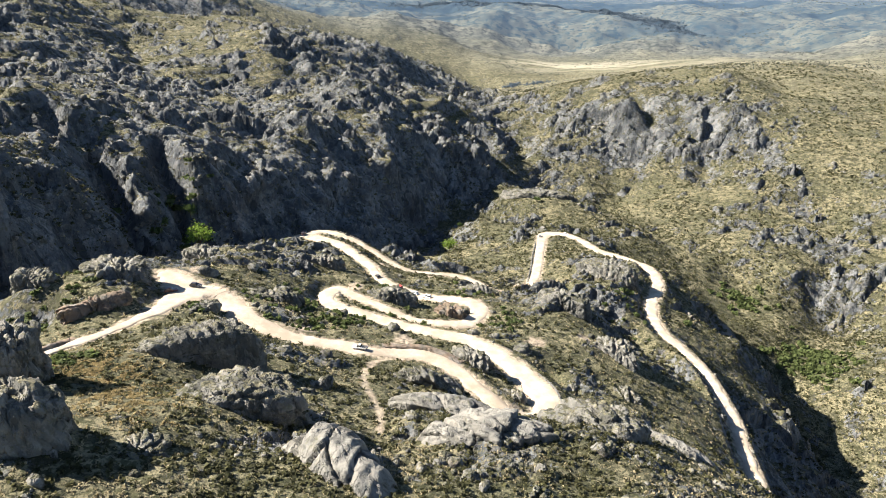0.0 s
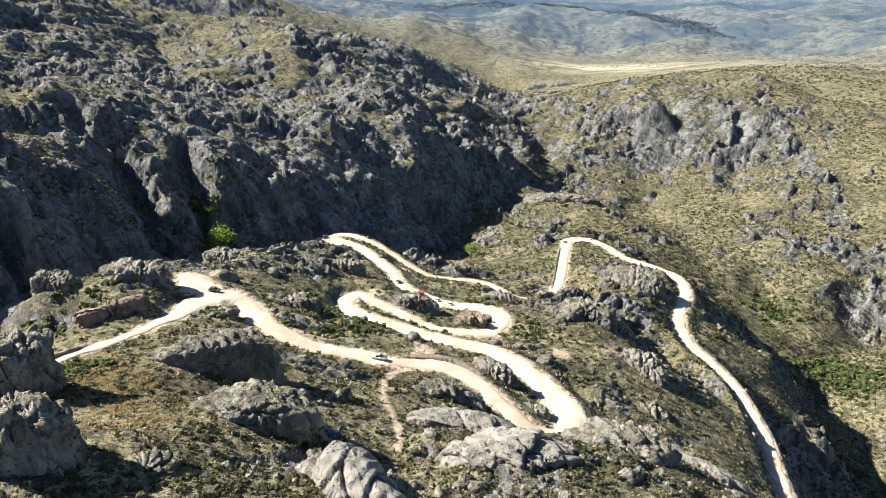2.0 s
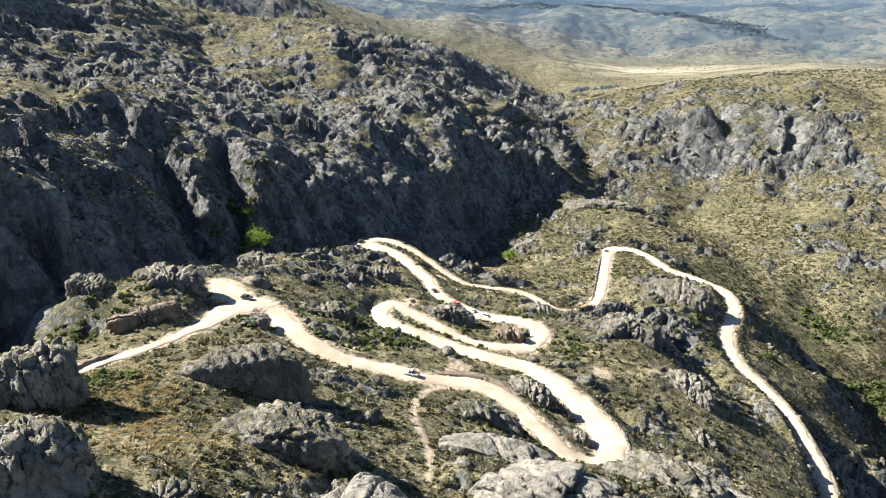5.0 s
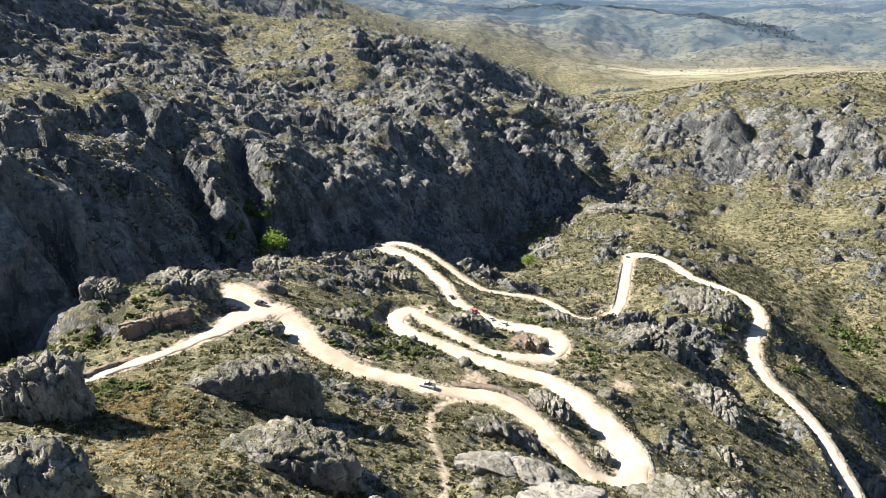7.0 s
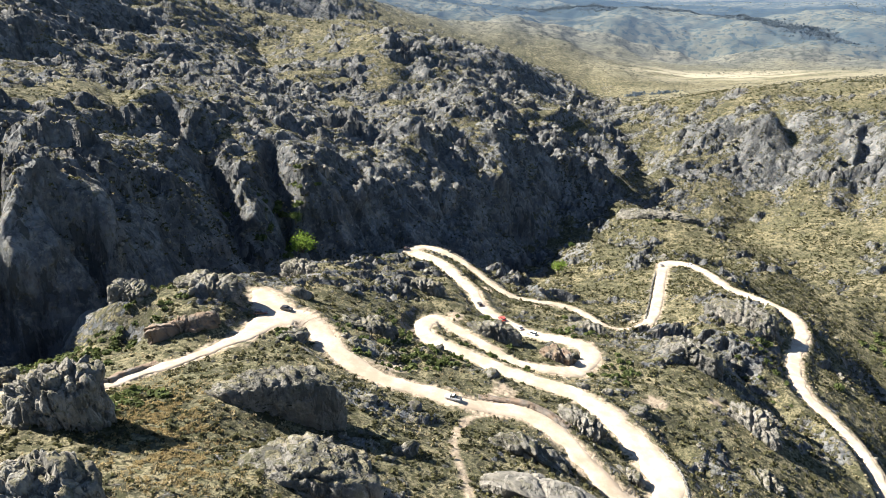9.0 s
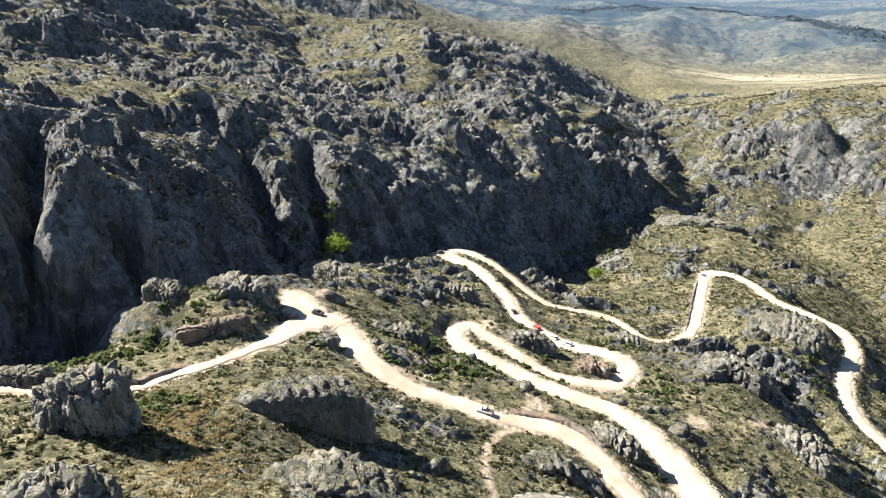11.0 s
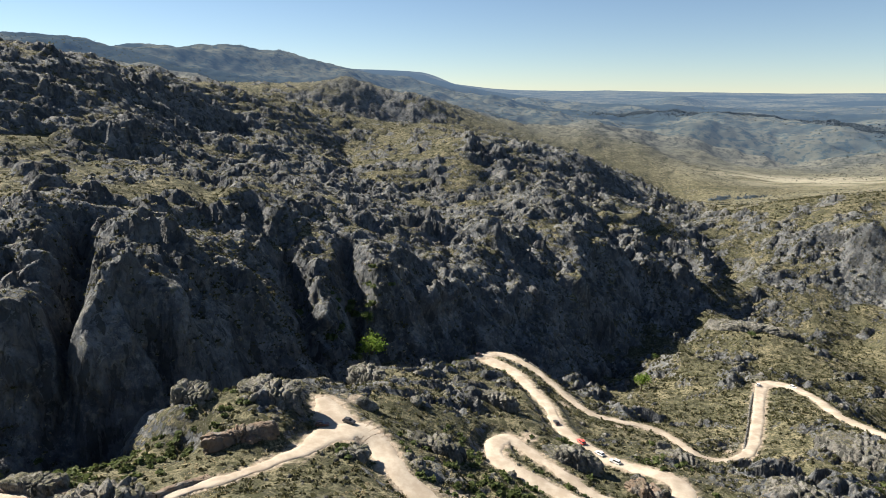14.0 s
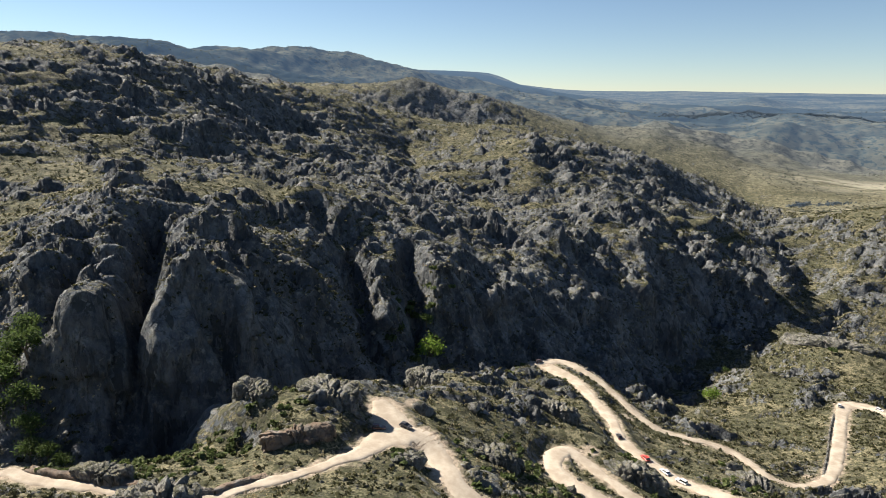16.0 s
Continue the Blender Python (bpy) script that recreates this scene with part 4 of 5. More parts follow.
def cut_bank(line, side, high, label, seed):
    """The raw earth face dug along a road's uphill edge, ragged on top."""
    along = np.gradient(line[:, :2], axis=0)
    along /= np.linalg.norm(along, axis=1)[:, None] + 1e-9
    out = np.stack([-along[:, 1], along[:, 0]], 1) * side
    s = np.arange(len(line)) * 1.5 + seed * 40
    tall = high * np.clip(0.75 + 0.5 * gnoise(s / 7, s * 0, 61) + 0.35 * gnoise(s / 2.2, s * 0, 62), 0.15, 1.5)
    tall = tall * np.minimum(1, np.minimum(np.arange(len(s)), np.arange(len(s))[::-1]) / 4)
    rows = []
    for off, up in ((-0.25, -0.4), (0.05, 0.15), (0.2, 0.75), (0.55, 1.0), (1.5, 1.05), (2.8, 0.3), (3.4, -0.6)):
        wob = 0.25 * gnoise(s / 1.8, s * 0 + off * 7, 63)
        rows.append(np.c_[line[:, :2] + out * (line[:, 3] * 0.5 + 0.2 + off + wob)[:, None], line[:, 2] + tall * up - (0.3 if up <= 0 else 0)])
    m, n = len(rows), len(line)
    a = (np.arange(n - 1)[:, None] * m + np.arange(m - 1)).ravel()
    quads = np.stack([a, a + m, a + m + 1, a + 1], 1)
    ob = mesh_object("cut_bank", np.stack(rows, 1).reshape(-1, 3), quads if side > 0 else quads[:, ::-1], CUT_ROCK, None, True)
    return tagged(ob, label, "earth bank", "roadside banks")


def stretch(road, a, b):
    """The part of a road between the places nearest to a and b."""
    i, j = sorted(int(np.hypot(road[:, 0] - p[0], road[:, 1] - p[1]).argmin()) for p in (a, b))
    return road[i : j + 1]


cut_bank(stretch(ROADS[0], (-138, 137), (-107, 162)), 1, 1.3, "low red-brown earth bank cut along the gravel road", 1)
cut_bank(stretch(ROADS[0], (-165, 131), (-146, 135)), 1, 1.5, "dark red-brown bank above the lower road", 2)
cut_bank(stretch(ROADS[2], (24, 333), (50, 341)), -1, 1.2, "curved earth bank round the valley bend", 3)
cut_bank(stretch(ROADS[0], (-20, 182), (4, 178)), 1, 0.9, "stony earth bank beside the middle bend", 4)


def scatter(rng, count, lo, hi, left=62, right=-42):
    """Random places, evenly spread over bearing and the logarithm of distance."""
    th, r = np.radians(rng.uniform(right, left, count)), np.exp(rng.uniform(math.log(lo), math.log(hi), count))
    return CENTRE[0] - np.sin(th) * r, CENTRE[1] + np.cos(th) * r, r


def ground_at(x, y):
    r = np.hypot(x - CENTRE[0], y - CENTRE[1])
    z, rock, dirt, _, _, amount = land(x, y, np.maximum(r * 0.0045, 0.3))
    return z, amount, road_near(x, y)[0], dirt


# Single boulders, sharing a dozen shapes.
def build_boulders():
    rng = np.random.default_rng(41)
    shapes = []
    for k in range(12):
        v, f = lump(rng, np.array([1.0, rng.uniform(0.7, 0.95), rng.uniform(0.6, 0.9)]), 3 if k < 8 else 2, 10, 0.16)
        me = mesh_object("boulder", v, f, GRANITE)
        shapes.append(me.data)
        bpy.data.objects.remove(me)
    x, y, r = scatter(rng, 2600, 85, 330, 50, -38)
    z, amount, gap, _ = ground_at(x, y)
    keep = np.nonzero((gap > 1.2) & (amount > 0.04))[0][:200]
    for k in keep:
        ob = new("boulder", shapes[int(rng.integers(12))])
        s = rng.uniform(0.6, 1.3) * (1.0 + r[k] / 330) * (1.9 if rng.random() < 0.12 else 1.0)
        ob.matrix_world = pose(x[k], y[k], z[k] + 0.12 * s, rng.normal() * 12, rng.normal() * 12, rng.uniform(0, 360)) @ Matrix.Diagonal((s, s * rng.uniform(0.7, 1.2), s * rng.uniform(0.7, 1.1), 1))
        tagged(ob, "grey granite boulder lying in dry grass", "boulder", "boulders on the slope")
    pieces = []
    x, y, r = scatter(rng, 9000, 90, 900)
    z, amount, gap, _ = ground_at(x, y)
    for k in np.nonzero((gap > 0.6) & (amount > 0.06))[0][:2200]:
        s = rng.uniform(0.35, 0.9) * max(1.0, r[k] / 200)
        v, f = BALLS[2][0] * rng.uniform(0.7, 1.25, (42, 1)) * s * (1, 0.9, 0.75), BALLS[2][1]
        pick = int(rng.integers(12))
        pieces.append((turned(v, pick) + (x[k], y[k], z[k] + 0.1 * s), f))
    ob = mesh_object("loose_stones", *joined(pieces), GRANITE)
    tagged(ob, "loose grey stones strewn over the slopes", "stones", kind="stuff")


# ---- plants ----
def tufts(rng, x, y, z, size, leaves, mat, name, label, category, upright=0.3, flat=0.75):
    """Many small plants in one mesh: each a dome of leaf sprays, all turned at random."""
    n = len(x) * leaves
    cx, cy, cz, sz = (np.repeat(a, leaves) for a in (x, y, z, size))
    d = rng.normal(size=(n, 3))
    d[:, 2] = np.abs(d[:, 2])
    d /= np.linalg.norm(d, axis=1)[:, None]
    rad = sz * rng.uniform(0.35, 1.0, n)
    mid = np.c_[cx + d[:, 0] * rad, cy + d[:, 1] * rad, cz + d[:, 2] * rad * flat]
    a = rng.normal(size=(n, 3))
    a[:, 2] *= 0.5
    a /= np.linalg.norm(a, axis=1)[:, None]
    b = np.cross(a, d + rng.normal(size=(n, 3)) * 0.5)
    b[:, 2] += upright
    b /= np.linalg.norm(b, axis=1)[:, None]
    w, h = (sz * rng.uniform(0.22, 0.42, n))[:, None], (sz * rng.uniform(0.28, 0.55, n))[:, None]
    v = np.stack([mid - a * w - b * h * 0.6, mid + a * w * 0.8 - b * h, mid + a * w + b * h * 0.5, mid - a * w * 0.5 + b * h], 1).reshape(-1, 3)
    q = np.arange(n)[:, None] * 4
    ob = mesh_object(name, v, np.c_[q, q + 1, q + 2, q + 3], mat)
    return tagged(ob, label, category, kind="stuff")


def build_plants():
    rng = np.random.default_rng(77)
    x, y, r = scatter(rng, 34000, 82, 430)
    z, amount, gap, dirt = ground_at(x, y)
    patch = gnoise(x / 19, y / 19, 88) + 0.6 * gnoise(x / 7, y / 7, 89)
    k = np.nonzero((gap > 0.9) & (dirt < 0.4) & (patch + rng.uniform(-0.8, 0.8, len(x)) > -0.02))[0]
    tufts(rng, x[k], y[k], z[k] + 0.05, rng.uniform(0.3, 1.05, len(k)) * (0.75 + r[k] / 500), 8, SHRUB, "shrubs", "dark olive dry shrubs dotting the slopes", "shrubs")
    k = np.nonzero((gap > 0.9) & (dirt < 0.4) & (patch + rng.uniform(-0.8, 0.8, len(x)) < -0.35))[0]
    tufts(rng, x[k], y[k], z[k], rng.uniform(0.3, 0.7, len(k)) * (0.8 + r[k] / 400), 5, STRAW, "straw_tussocks", "straw-coloured dry grass tussocks", "grass", 1.2, 0.6)
    x, y, r = scatter(rng, 48000, 330, 1300)
    z, amount, gap, dirt = ground_at(x, y)
    k = np.nonzero((gap > 1) & (gnoise(x / 60, y / 60, 91) + rng.uniform(-0.7, 0.7, len(x)) > -0.25))[0]
    tufts(rng, x[k], y[k], z[k] + 0.1, rng.uniform(0.6, 1.6, len(k)) * (0.45 + r[k] / 1100), 6, SHRUB, "hill_shrubs", "dark shrubs scattered over the far hillside", "shrubs")
    x, y, r = scatter(rng, 22000, 400, 1150, 0, -42)
    z, amount, gap, dirt = ground_at(x, y)
    k = np.nonzero((gap > 1) & (gnoise(x / 45, y / 45, 97) + rng.uniform(-0.6, 0.6, len(x)) > -0.2))[0]
    tufts(rng, x[k], y[k], z[k] + 0.1, rng.uniform(0.7, 1.6, len(k)) * (0.6 + r[k] / 1200), 6, SHRUB, "slope_shrubs", "dark low shrubs covering the eastern hill", "shrubs")
    # Thorn trees and thickets over the far plain.
    x, y, r = scatter(rng, 60000, 1150, 3600, 58, -42)
    z = height_at(x, y)
    thick = 1.4 * gnoise(x / 330, y / 330, 92) + 0.9 * gnoise(x / 90, y / 90, 93)
    k = np.nonzero(thick + rng.uniform(-0.6, 0.6, len(x)) > 0.15)[0]
    tufts(rng, x[k], y[k], z[k] + 0.6, rng.uniform(0.9, 2.4, len(k)) * (0.5 + r[k] / 3200), 4, PLAIN_LEAF, "plain_thickets", "grey-green thorn trees dotting the far plain", "thickets")
    # A pine plantation, haze painted into its leaf colour, that crosses the far plain, and thickets by the dry fields.
    line = spline([(-190, 2720, 0), (-20, 2760, 0), (140, 2620, 0), (300, 2740, 0), (460, 2640, 0), (520, 2370, 0), (600, 2170, 0), (720, 2030, 0)], 4.0)
    pick = line[rng.integers(0, len(line), 7000)]
    x, y = pick[:, 0] + rng.normal(0, 22, len(pick)), pick[:, 1] + rng.normal(0, 75, len(pick))
    x, y = np.r_[x, rng.normal(139, 9, 90), rng.normal(185, 12, 60)], np.r_[y, rng.normal(1318, 9, 90), rng.normal(1303, 6, 60)]
    tufts(rng, x, y, height_at(x, y) + 2.0, np.r_[rng.uniform(3.0, 5.5, len(pick)), rng.uniform(2.0, 3.6, 150)], 6, HAZY_PINE_LEAF, "pine_plantation", "haze-blue pine plantation crossing the far plain", "pine trees", 0.8, 1.3)
    # Golden tussock meadow by the near crags.
    n = 9000
    x, y = rng.normal(-78, 7.5, n), rng.normal(119, 11, n)
    x = x + (119 - y) * 0.75
    z, amount, gap, _ = ground_at(x, y)
    k = np.nonzero((gap > 1) & (gnoise(x / 4, y / 4, 95) + 0.6 * gnoise(x / 1.7, y / 1.7, 96) > 0.0))[0]
    tufts(rng, x[k], y[k], z[k], rng.uniform(0.22, 0.52, len(k)), 8, GOLD, "golden_tussocks", "golden dry tussock grass in a hollow", "grass", 1.4, 0.6)
    # Bright bushes in the ravine and the streambed.
    spots = [(247, 360, 12, 150), (228, 435, 9, 40), (-150, 150, 13, 70), (-172, 152, 10, 50), (-140, 190, 10, 40), (-95, 330, 9, 30), (-20, 225, 8, 40), (-40, 215, 9, 40), (10, 275, 8, 30), (128, 625, 12, 40), (-95, 128, 5, 30), (-68, 214, 5, 26), (-22, 262, 7, 26), (96, 300, 14, 40), (-135, 172, 8, 30), (-160, 352, 9, 30), (-84, 192, 2.5, 12), (25, 240, 6, 22), (-58, 226, 6, 22), (-45, 204, 6, 20)]
    xs = np.concatenate([rng.normal(a, s, n) for a, b, s, n in spots])
    ys = np.concatenate([rng.normal(b, s, n) for a, b, s, n in spots])
    z, amount, gap, _ = ground_at(xs, ys)
    k = np.nonzero(gap > 1.5)[0]
    big = np.where(np.hypot(xs, ys) > 330, 2.4, 1.25)[k]
    tufts(rng, xs[k], ys[k], z[k] + 0.2, rng.uniform(0.7, 1.4, len(k)) * big, 26, GREEN_SHRUB, "green_bushes", "green bushes in the ravines and hollows", "bushes")


def tree(x, y, high, spread, mat, label, seed):
    """A tapered trunk with forking limbs, and a crown of leaf sprays gathered in uneven clumps."""
    rng = np.random.default_rng(seed)
    base = float(height_at(x, y)[0]) - 0.3
    ob = new("tree")
    ob.location = (x, y, base)
    pieces, tips = [], []

    def limb(a, b, ra, rb, sides=7):
        a, b = np.array(a, float), np.array(b, float)
        d = (b - a) / np.linalg.norm(b - a)
        u = np.cross(d, (0.3, 0.9, 0.1))
        u /= np.linalg.norm(u)
        w = np.cross(d, u)
        t = np.linspace(0, 2 * np.pi, sides, endpoint=False)
        ring = np.cos(t)[:, None] * u + np.sin(t)[:, None] * w
        i = np.arange(sides)
        j = (i + 1) % sides
        pieces.append((np.vstack([a + ring * ra, b + ring * rb]), np.stack([i, j, j + sides, i + sides], 1)))

    fork = np.array([rng.normal() * 0.3, rng.normal() * 0.3, high * 0.32])
    limb((0, 0, 0), fork, 0.045 * high, 0.032 * high)
    for k in range(9):
        a = k * 2.4 + rng.uniform(-0.4, 0.4)
        tip = np.array([math.cos(a) * spread * rng.uniform(0.35, 0.8), math.sin(a) * spread * rng.uniform(0.35, 0.8), high * rng.uniform(0.5, 0.88)])
        knee = fork + (tip - fork) * 0.5 + (0, 0, 0.06 * high)
        limb(fork, knee, 0.02 * high, 0.013 * high, 5), limb(knee, tip, 0.013 * high, 0.005 * high, 5)
        tips.append(tip)
    tips.append(np.array([0, 0, high * 0.9]))
    mesh_object("trunk", *joined(pieces), BARK, ob)
    mids = np.vstack([t + rng.normal(size=(95, 3)) * (0.26 * spread, 0.26 * spread, 0.1 * high) for t in tips])
    n = len(mids)
    a, b = rng.normal(size=(n, 3)), rng.normal(size=(n, 3))
    a /= np.linalg.norm(a, axis=1)[:, None]
    b = np.cross(a, b)
    b /= np.linalg.norm(b, axis=1)[:, None]
    s = (spread * rng.uniform(0.05, 0.11, n))[:, None]
    v = np.stack([mids - a * s, mids - b * s * 0.7, mids + a * s, mids + b * s * 0.8], 1).reshape(-1, 3)
    q = np.arange(n)[:, None] * 4
    mesh_object("crown", v, np.c_[q, q + 1, q + 2, q + 3], mat, ob)
    return tagged(ob, label, "tree", "trees in the gorge")


tree(-144, 341, 17, 7.5, TREE_LEAF, "bright green broadleaf tree at the gorge edge", 1)
tree(4, 462, 13, 5.5, TREE_LEAF, "small bright green tree in the stream gorge", 2)
for k, (tx, ty, th) in enumerate([(-240, 181, 12), (-236, 172, 11), (-228, 168, 11), (-222, 174, 11), (-216, 167, 10), (-230, 180, 10), (-209, 163, 9), (-203, 158, 8), (-222, 160, 9), (-197, 160, 7), (-191, 160, 6), (-182, 164, 4), (-158, 350, 9), (-153, 356, 8), (14, 530, 6), (24, 534, 5), (92, 596, 6)]):
    tree(tx, ty, th, th * 0.5, DARK_LEAF, "dark green bushy tree on the shaded gorge floor", 10 + k)
build_boulders()
build_plants()


# ---- vehicles ----
TYRE, RIM = plain("tyre_rubber", (0.02, 0.02, 0.02), 0.85), plain("wheel_rim", (0.45, 0.45, 0.46), 0.35, 0.8)
GLASS = plain("dark_window_glass", (0.012, 0.014, 0.016), 0.08, 0.0, 0.8)
TRIM = plain("black_trim", (0.025, 0.025, 0.026), 0.6)
LAMP_CLEAR, LAMP_RED = plain("headlight_lens", (0.75, 0.76, 0.78), 0.15), plain("tail_light_lens", (0.35, 0.02, 0.02), 0.2)


def loft(sections, name, mat, parent, label=""):
    """A closed skin over cross sections along x: each x, half width below and above, foot and top height."""
    rings = []
    for x, wl, wu, lo, hi in sections:
        m = lo + (hi - lo) * 0.55
        c = min(0.08, (hi - lo) * 0.25)
        half = [(wl - c, lo), (wl, lo + c), (wl, m), (wu, hi - c), (wu - c, hi)]
        rings.append([(x, -w, z) for w, z in half] + [(x, w, z) for w, z in half[::-1]])
    n = len(rings[0])
    bm = bmesh.new()
    vs = [[bm.verts.new(p) for p in r] for r in rings]
    for a, b in zip(vs, vs[1:]):
        for i in range(n):
            bm.faces.new((a[i], a[(i + 1) % n], b[(i + 1) % n], b[i]))
    bm.faces.new(vs[0]), bm.faces.new(vs[-1][::-1])
    bmesh.ops.recalc_face_normals(bm, faces=bm.faces)
    return part(name, bm, mat, parent, label)


def part(name, bm, mat, parent, label=""):
    me = bpy.data.meshes.new(name)
    bm.to_mesh(me)
    bm.free()
    me.materials.append(mat)
    ob = new(name, me)
    ob.parent = parent
    return tagged(ob, label)


def drum(name, radius, width, at, mat, parent, dish=0.0):
    """A wheel's round, its axle along y, with a rounded shoulder."""
    bm = bmesh.new()
    rings = []
    for r, y in ((radius * 0.55, -width / 2 + dish), (radius * 0.93, -width / 2), (radius, -width * 0.36), (radius, width * 0.36), (radius * 0.93, width / 2), (radius * 0.55, width / 2 - dish)):
        rings.append([bm.verts.new((at[0] + r * math.cos(a), at[1] + y, at[2] + r * math.sin(a))) for a in np.linspace(0, 2 * np.pi, 20, endpoint=False)])
    for a, b in zip(rings, rings[1:]):
        for i in range(20):
            bm.faces.new((a[i], a[(i + 1) % 20], b[(i + 1) % 20], b[i]))
    bm.faces.new(rings[0][::-1]), bm.faces.new(rings[-1])
    bmesh.ops.recalc_face_normals(bm, faces=bm.faces)
    return part(name, bm, mat, parent)


def slab(name, lo, hi, mat, parent, label=""):
    bm = bmesh.new()
    bmesh.ops.create_cube(bm, size=1.0)
    for v in bm.verts:
        v.co = [(l + h) / 2 + c * (h - l) for c, l, h in zip(v.co, lo, hi)]
    bmesh.ops.bevel(bm, geom=bm.edges[:], offset=min(h - l for l, h in zip(lo, hi)) * 0.25, segments=2, affect="EDGES")
    return part(name, bm, mat, parent, label)


def car(colour, paint_name, kind, x, y, heading, label):
    """A car 4.4 m long (a pickup: 5.2 m), its nose along +x before it is turned."""
    paint = plain(paint_name, colour, 0.3)
    ob = new("pickup_truck" if kind == "pickup" else "car")
    long, tall = (2.6, 1.75) if kind == "pickup" else (2.2, 1.68 if kind == "suv" else 1.46)
    w = 0.92
    belt = 0.98 if kind != "sedan" else 0.86
    loft([(-long, w - 0.12, w - 0.14, 0.48, belt - 0.14), (-long + 0.12, w, w - 0.06, 0.34, belt), (-0.6, w, w - 0.05, 0.30, belt + 0.02), (0.75, w, w - 0.05, 0.30, belt),
        (long - 0.55, w - 0.03, w - 0.1, 0.32, belt - 0.08), (long - 0.08, w - 0.1, w - 0.16, 0.36, belt - 0.2), (long, w - 0.2, w - 0.24, 0.42, belt - 0.3)], "body", paint, ob)
    back, front = (-0.75, 0.95) if kind == "pickup" else ((-long + 0.1, 0.85) if kind == "suv" else (-long + 0.45, 0.95))
    loft([(back, w - 0.1, w - 0.18, belt - 0.02, belt + 0.06), (back + 0.3, w - 0.1, w - 0.24, belt - 0.02, tall - 0.08), (front - 0.75, w - 0.1, w - 0.24, belt - 0.02, tall - 0.08), (front, w - 0.1, w - 0.18, belt - 0.02, belt + 0.04)], "window", GLASS, ob, "dark tinted window band")
    loft([(back + 0.26, w - 0.23, w - 0.27, tall - 0.1, tall), (back + 0.5, w - 0.2, w - 0.26, tall - 0.1, tall + 0.02), (front - 0.9, w - 0.2, w - 0.26, tall - 0.1, tall + 0.02), (front - 0.68, w - 0.23, w - 0.27, tall - 0.1, tall - 0.01)], "roof", paint, ob)
    if kind == "pickup":
        slab("cargo_bed", (-long + 0.14, -w + 0.12, belt - 0.05), (-0.85, w - 0.12, belt + 0.03), TRIM, ob, "open black-lined cargo bed")
    for sx in (-long * 0.62, long * 0.62):
        for sy in (-1, 1):
            wheel = drum("tyre", 0.34, 0.22, (sx, sy * (w - 0.1), 0.34), TYRE, ob)
            drum("rim", 0.2, 0.1, (sx, sy * (w - 0.02), 0.34), RIM, wheel, 0.02)
    for sy in (-1, 1):
        slab("headlight", (long - 0.16, sy * 0.62 - 0.16, belt - 0.34), (long - 0.02, sy * 0.62 + 0.16, belt - 0.2), LAMP_CLEAR, ob)
        slab("tail_light", (-long - 0.02, sy * 0.7 - 0.1, belt - 0.3), (-long + 0.1, sy * 0.7 + 0.1, belt - 0.06), LAMP_RED, ob)
        slab("wing_mirror", (front - 0.55, sy * (w + 0.06) - 0.09, belt), (front - 0.4, sy * (w + 0.06) + 0.09, belt + 0.14), TRIM, ob)
    slab("front_bumper", (long - 0.14, -w + 0.14, 0.32), (long + 0.05, w - 0.14, 0.5), TRIM, ob)
    slab("rear_bumper", (-long - 0.05, -w + 0.14, 0.34), (-long + 0.14, w - 0.14, 0.52), TRIM, ob)
    d = np.hypot(ROAD_PTS[:, 0] - x, ROAD_PTS[:, 1] - y)
    z = float(ROAD_PTS[d.argmin(), 2])
    ob.matrix_world = pose(x, y, z + 0.19, 0, 0, heading)
    return tagged(ob, label, "pickup truck" if kind == "pickup" else "car", "cars on the gravel road")


car((0.075, 0.02, 0.018), "dark_red_paint", "suv", -98, 202, 20, "dark red off-road car parked in the turnout")
car((0.02, 0.02, 0.024), "black_paint", "sedan", -91, 207, -8, "black car parked in the turnout")
car((0.55, 0.56, 0.57), "silver_paint", "pickup", -28, 181.3, 170, "silver pickup truck driving along the gravel road")
car((0.55, 0.03, 0.02), "bright_red_paint", "suv", -22, 278, 130, "bright red car driving on the middle road")
car((0.78, 0.78, 0.77), "white_paint", "suv", -8, 265.5, 152, "white car following on the middle road")
car((0.60, 0.60, 0.60), "light_grey_paint", "sedan", -14, 270.5, 140, "light grey car following on the middle road")
car((0.03, 0.03, 0.035), "charcoal_paint", "sedan", -34, 292.5, 118, "charcoal car on the middle road")
car((0.05, 0.03, 0.03), "dark_brown_paint", "suv", -89, 370, 60, "dark car parked at the road's high bend")
car((0.70, 0.70, 0.70), "pale_paint", "suv", 74, 452, 80, "pale car at the corner of the east road")
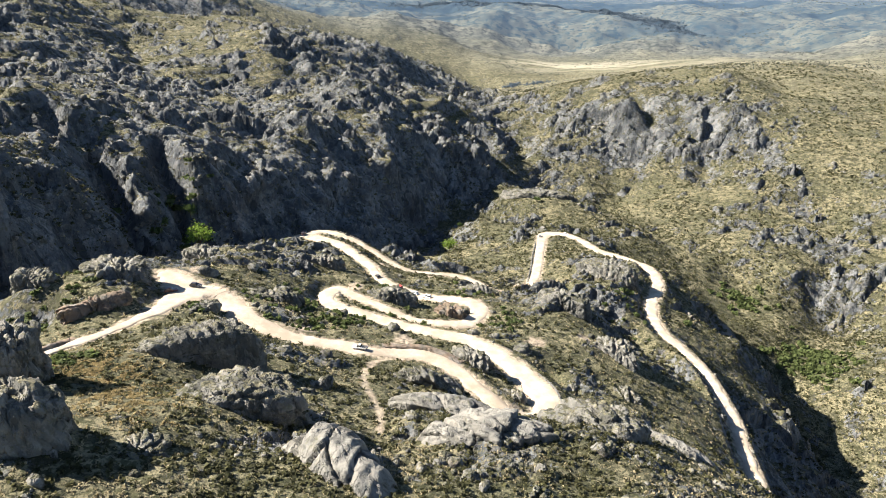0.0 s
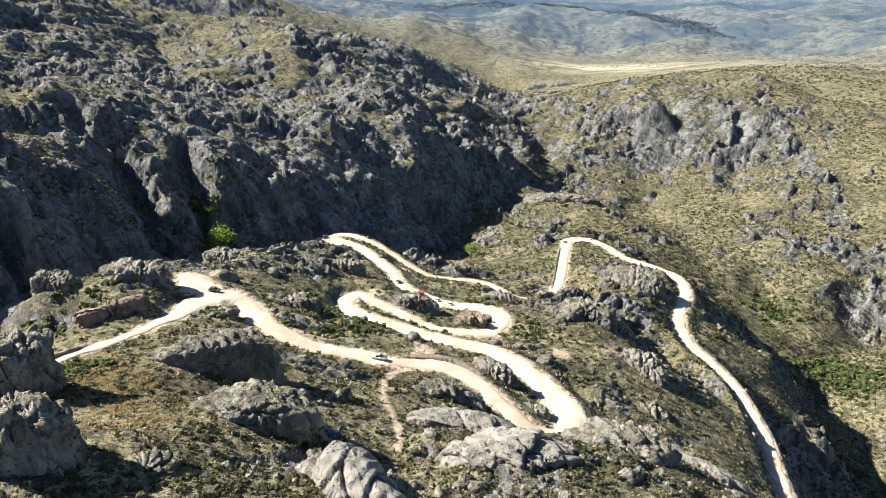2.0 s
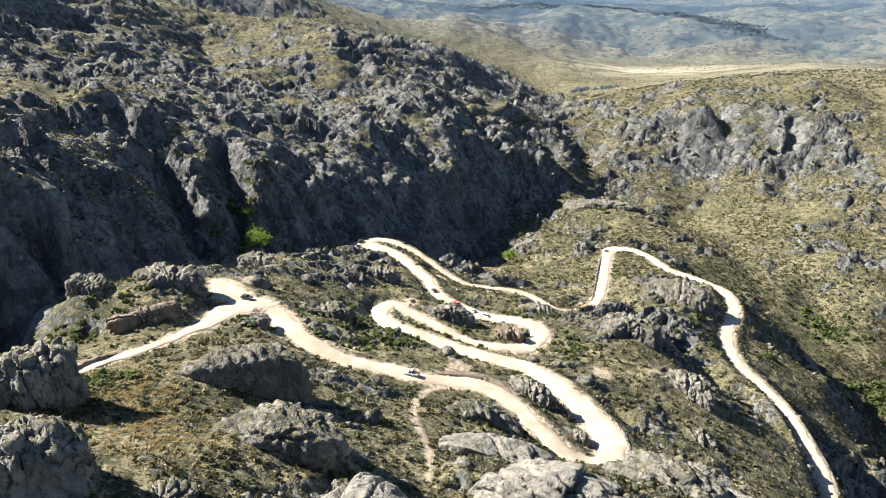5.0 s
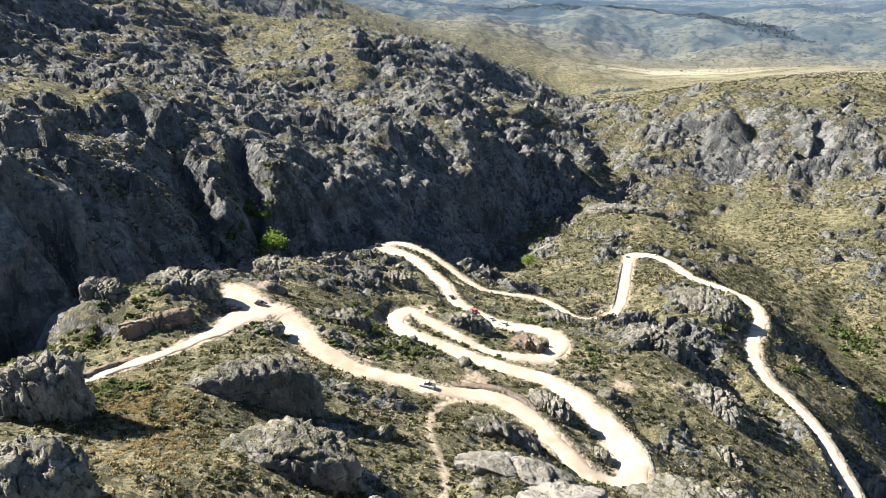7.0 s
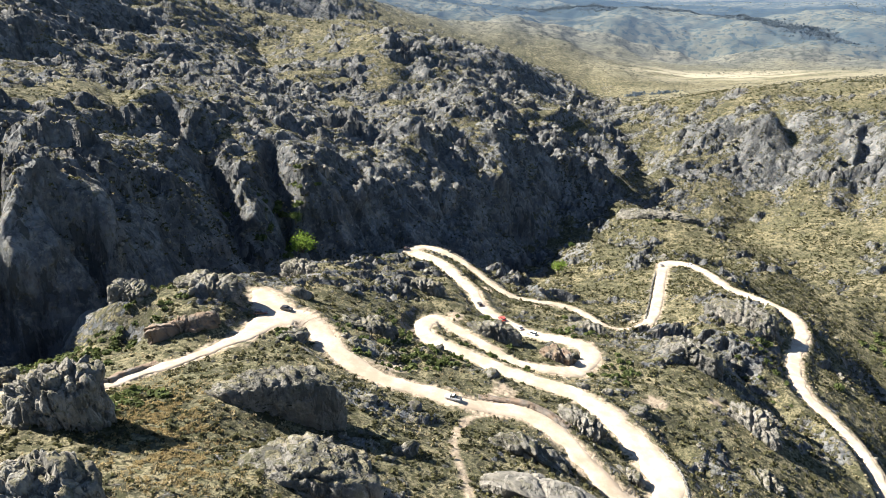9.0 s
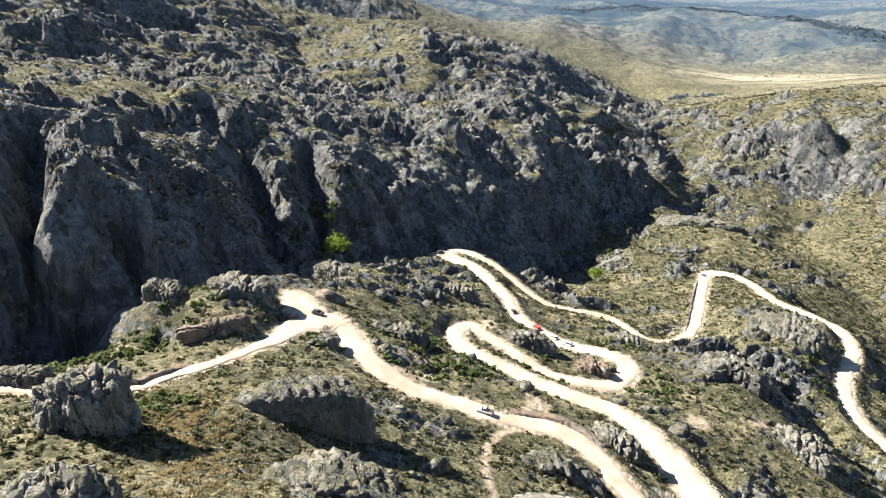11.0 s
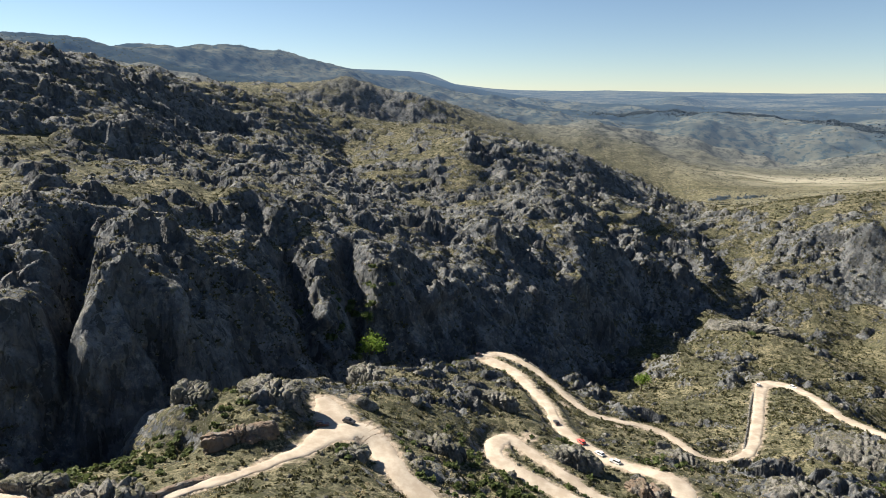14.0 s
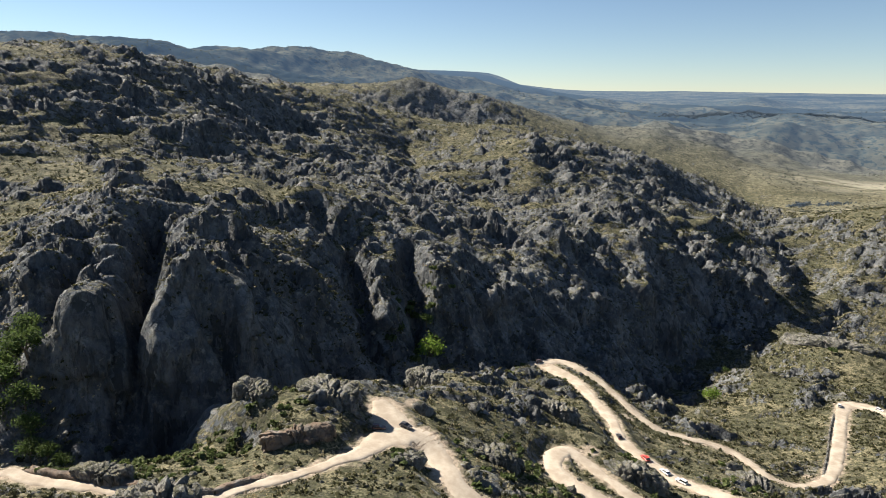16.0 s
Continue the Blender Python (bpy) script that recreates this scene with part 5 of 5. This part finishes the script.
car((0.72, 0.73, 0.75), "cream_paint", "sedan", 94, 453, 320, "cream car on the east road")


# ---- dry stone walls along the road edge: each stone a part ----
def stone_shapes():
    rng = np.random.default_rng(5)
    shapes = []
    for k in range(8):
        bm = bmesh.new()
        bmesh.ops.create_cube(bm, size=1.0)
        bmesh.ops.bevel(bm, geom=bm.edges[:], offset=0.14, segments=1, affect="EDGES")
        for v in bm.verts:
            v.co = [c * s + rng.normal() * 0.035 for c, s in zip(v.co, (1.0, 0.75, 0.65))]
        me = bpy.data.meshes.new("stone")
        bm.to_mesh(me)
        bm.free()
        me.materials.append(PALE_GRANITE)
        shapes.append(me)
    return shapes


STONES = stone_shapes()


def stone_wall(points, size, courses, label, seed):
    rng = np.random.default_rng(seed)
    line = spline([(*p, 0, 0) for p in points], size * 0.95)
    z = height_at(line[:, 0], line[:, 1])
    wall = new("stone_wall")
    wall.location = (line[0, 0], line[0, 1], float(z[0]))
    for k, (p, q) in enumerate(zip(line, line[1:])):
        for c in range(courses):
            if c and rng.random() < 0.3:
                continue
            ob = new("stone", STONES[int(rng.integers(8))])
            ob.parent = wall
            s = size * rng.uniform(0.8, 1.2)
            ob.matrix_basis = pose(p[0] - wall.location.x + rng.normal() * 0.08, p[1] - wall.location.y + rng.normal() * 0.08, float(z[k]) - wall.location.z + size * (0.22 + 0.55 * c),
                rng.normal() * 6, rng.normal() * 6, math.degrees(math.atan2(q[1] - p[1], q[0] - p[0])) + rng.normal() * 9) @ Matrix.Diagonal((s, s * rng.uniform(0.8, 1.1), s * rng.uniform(0.8, 1.1), 1))
    return tagged(wall, label, "stone wall", "dry stone walls")


stone_wall([(52, 352), (58, 382), (63, 410), (69, 438)], 0.95, 2, "low dry stone wall edging the east road", 1)
stone_wall([(38, 160), (38.5, 168), (38, 177), (33.5, 188)], 0.85, 1, "row of pale kerb stones round the hairpin", 2)
stone_wall([(-88, 378), (-76, 383.5), (-64, 377), (-52, 369)], 0.9, 1, "row of stones along the high bend", 3)
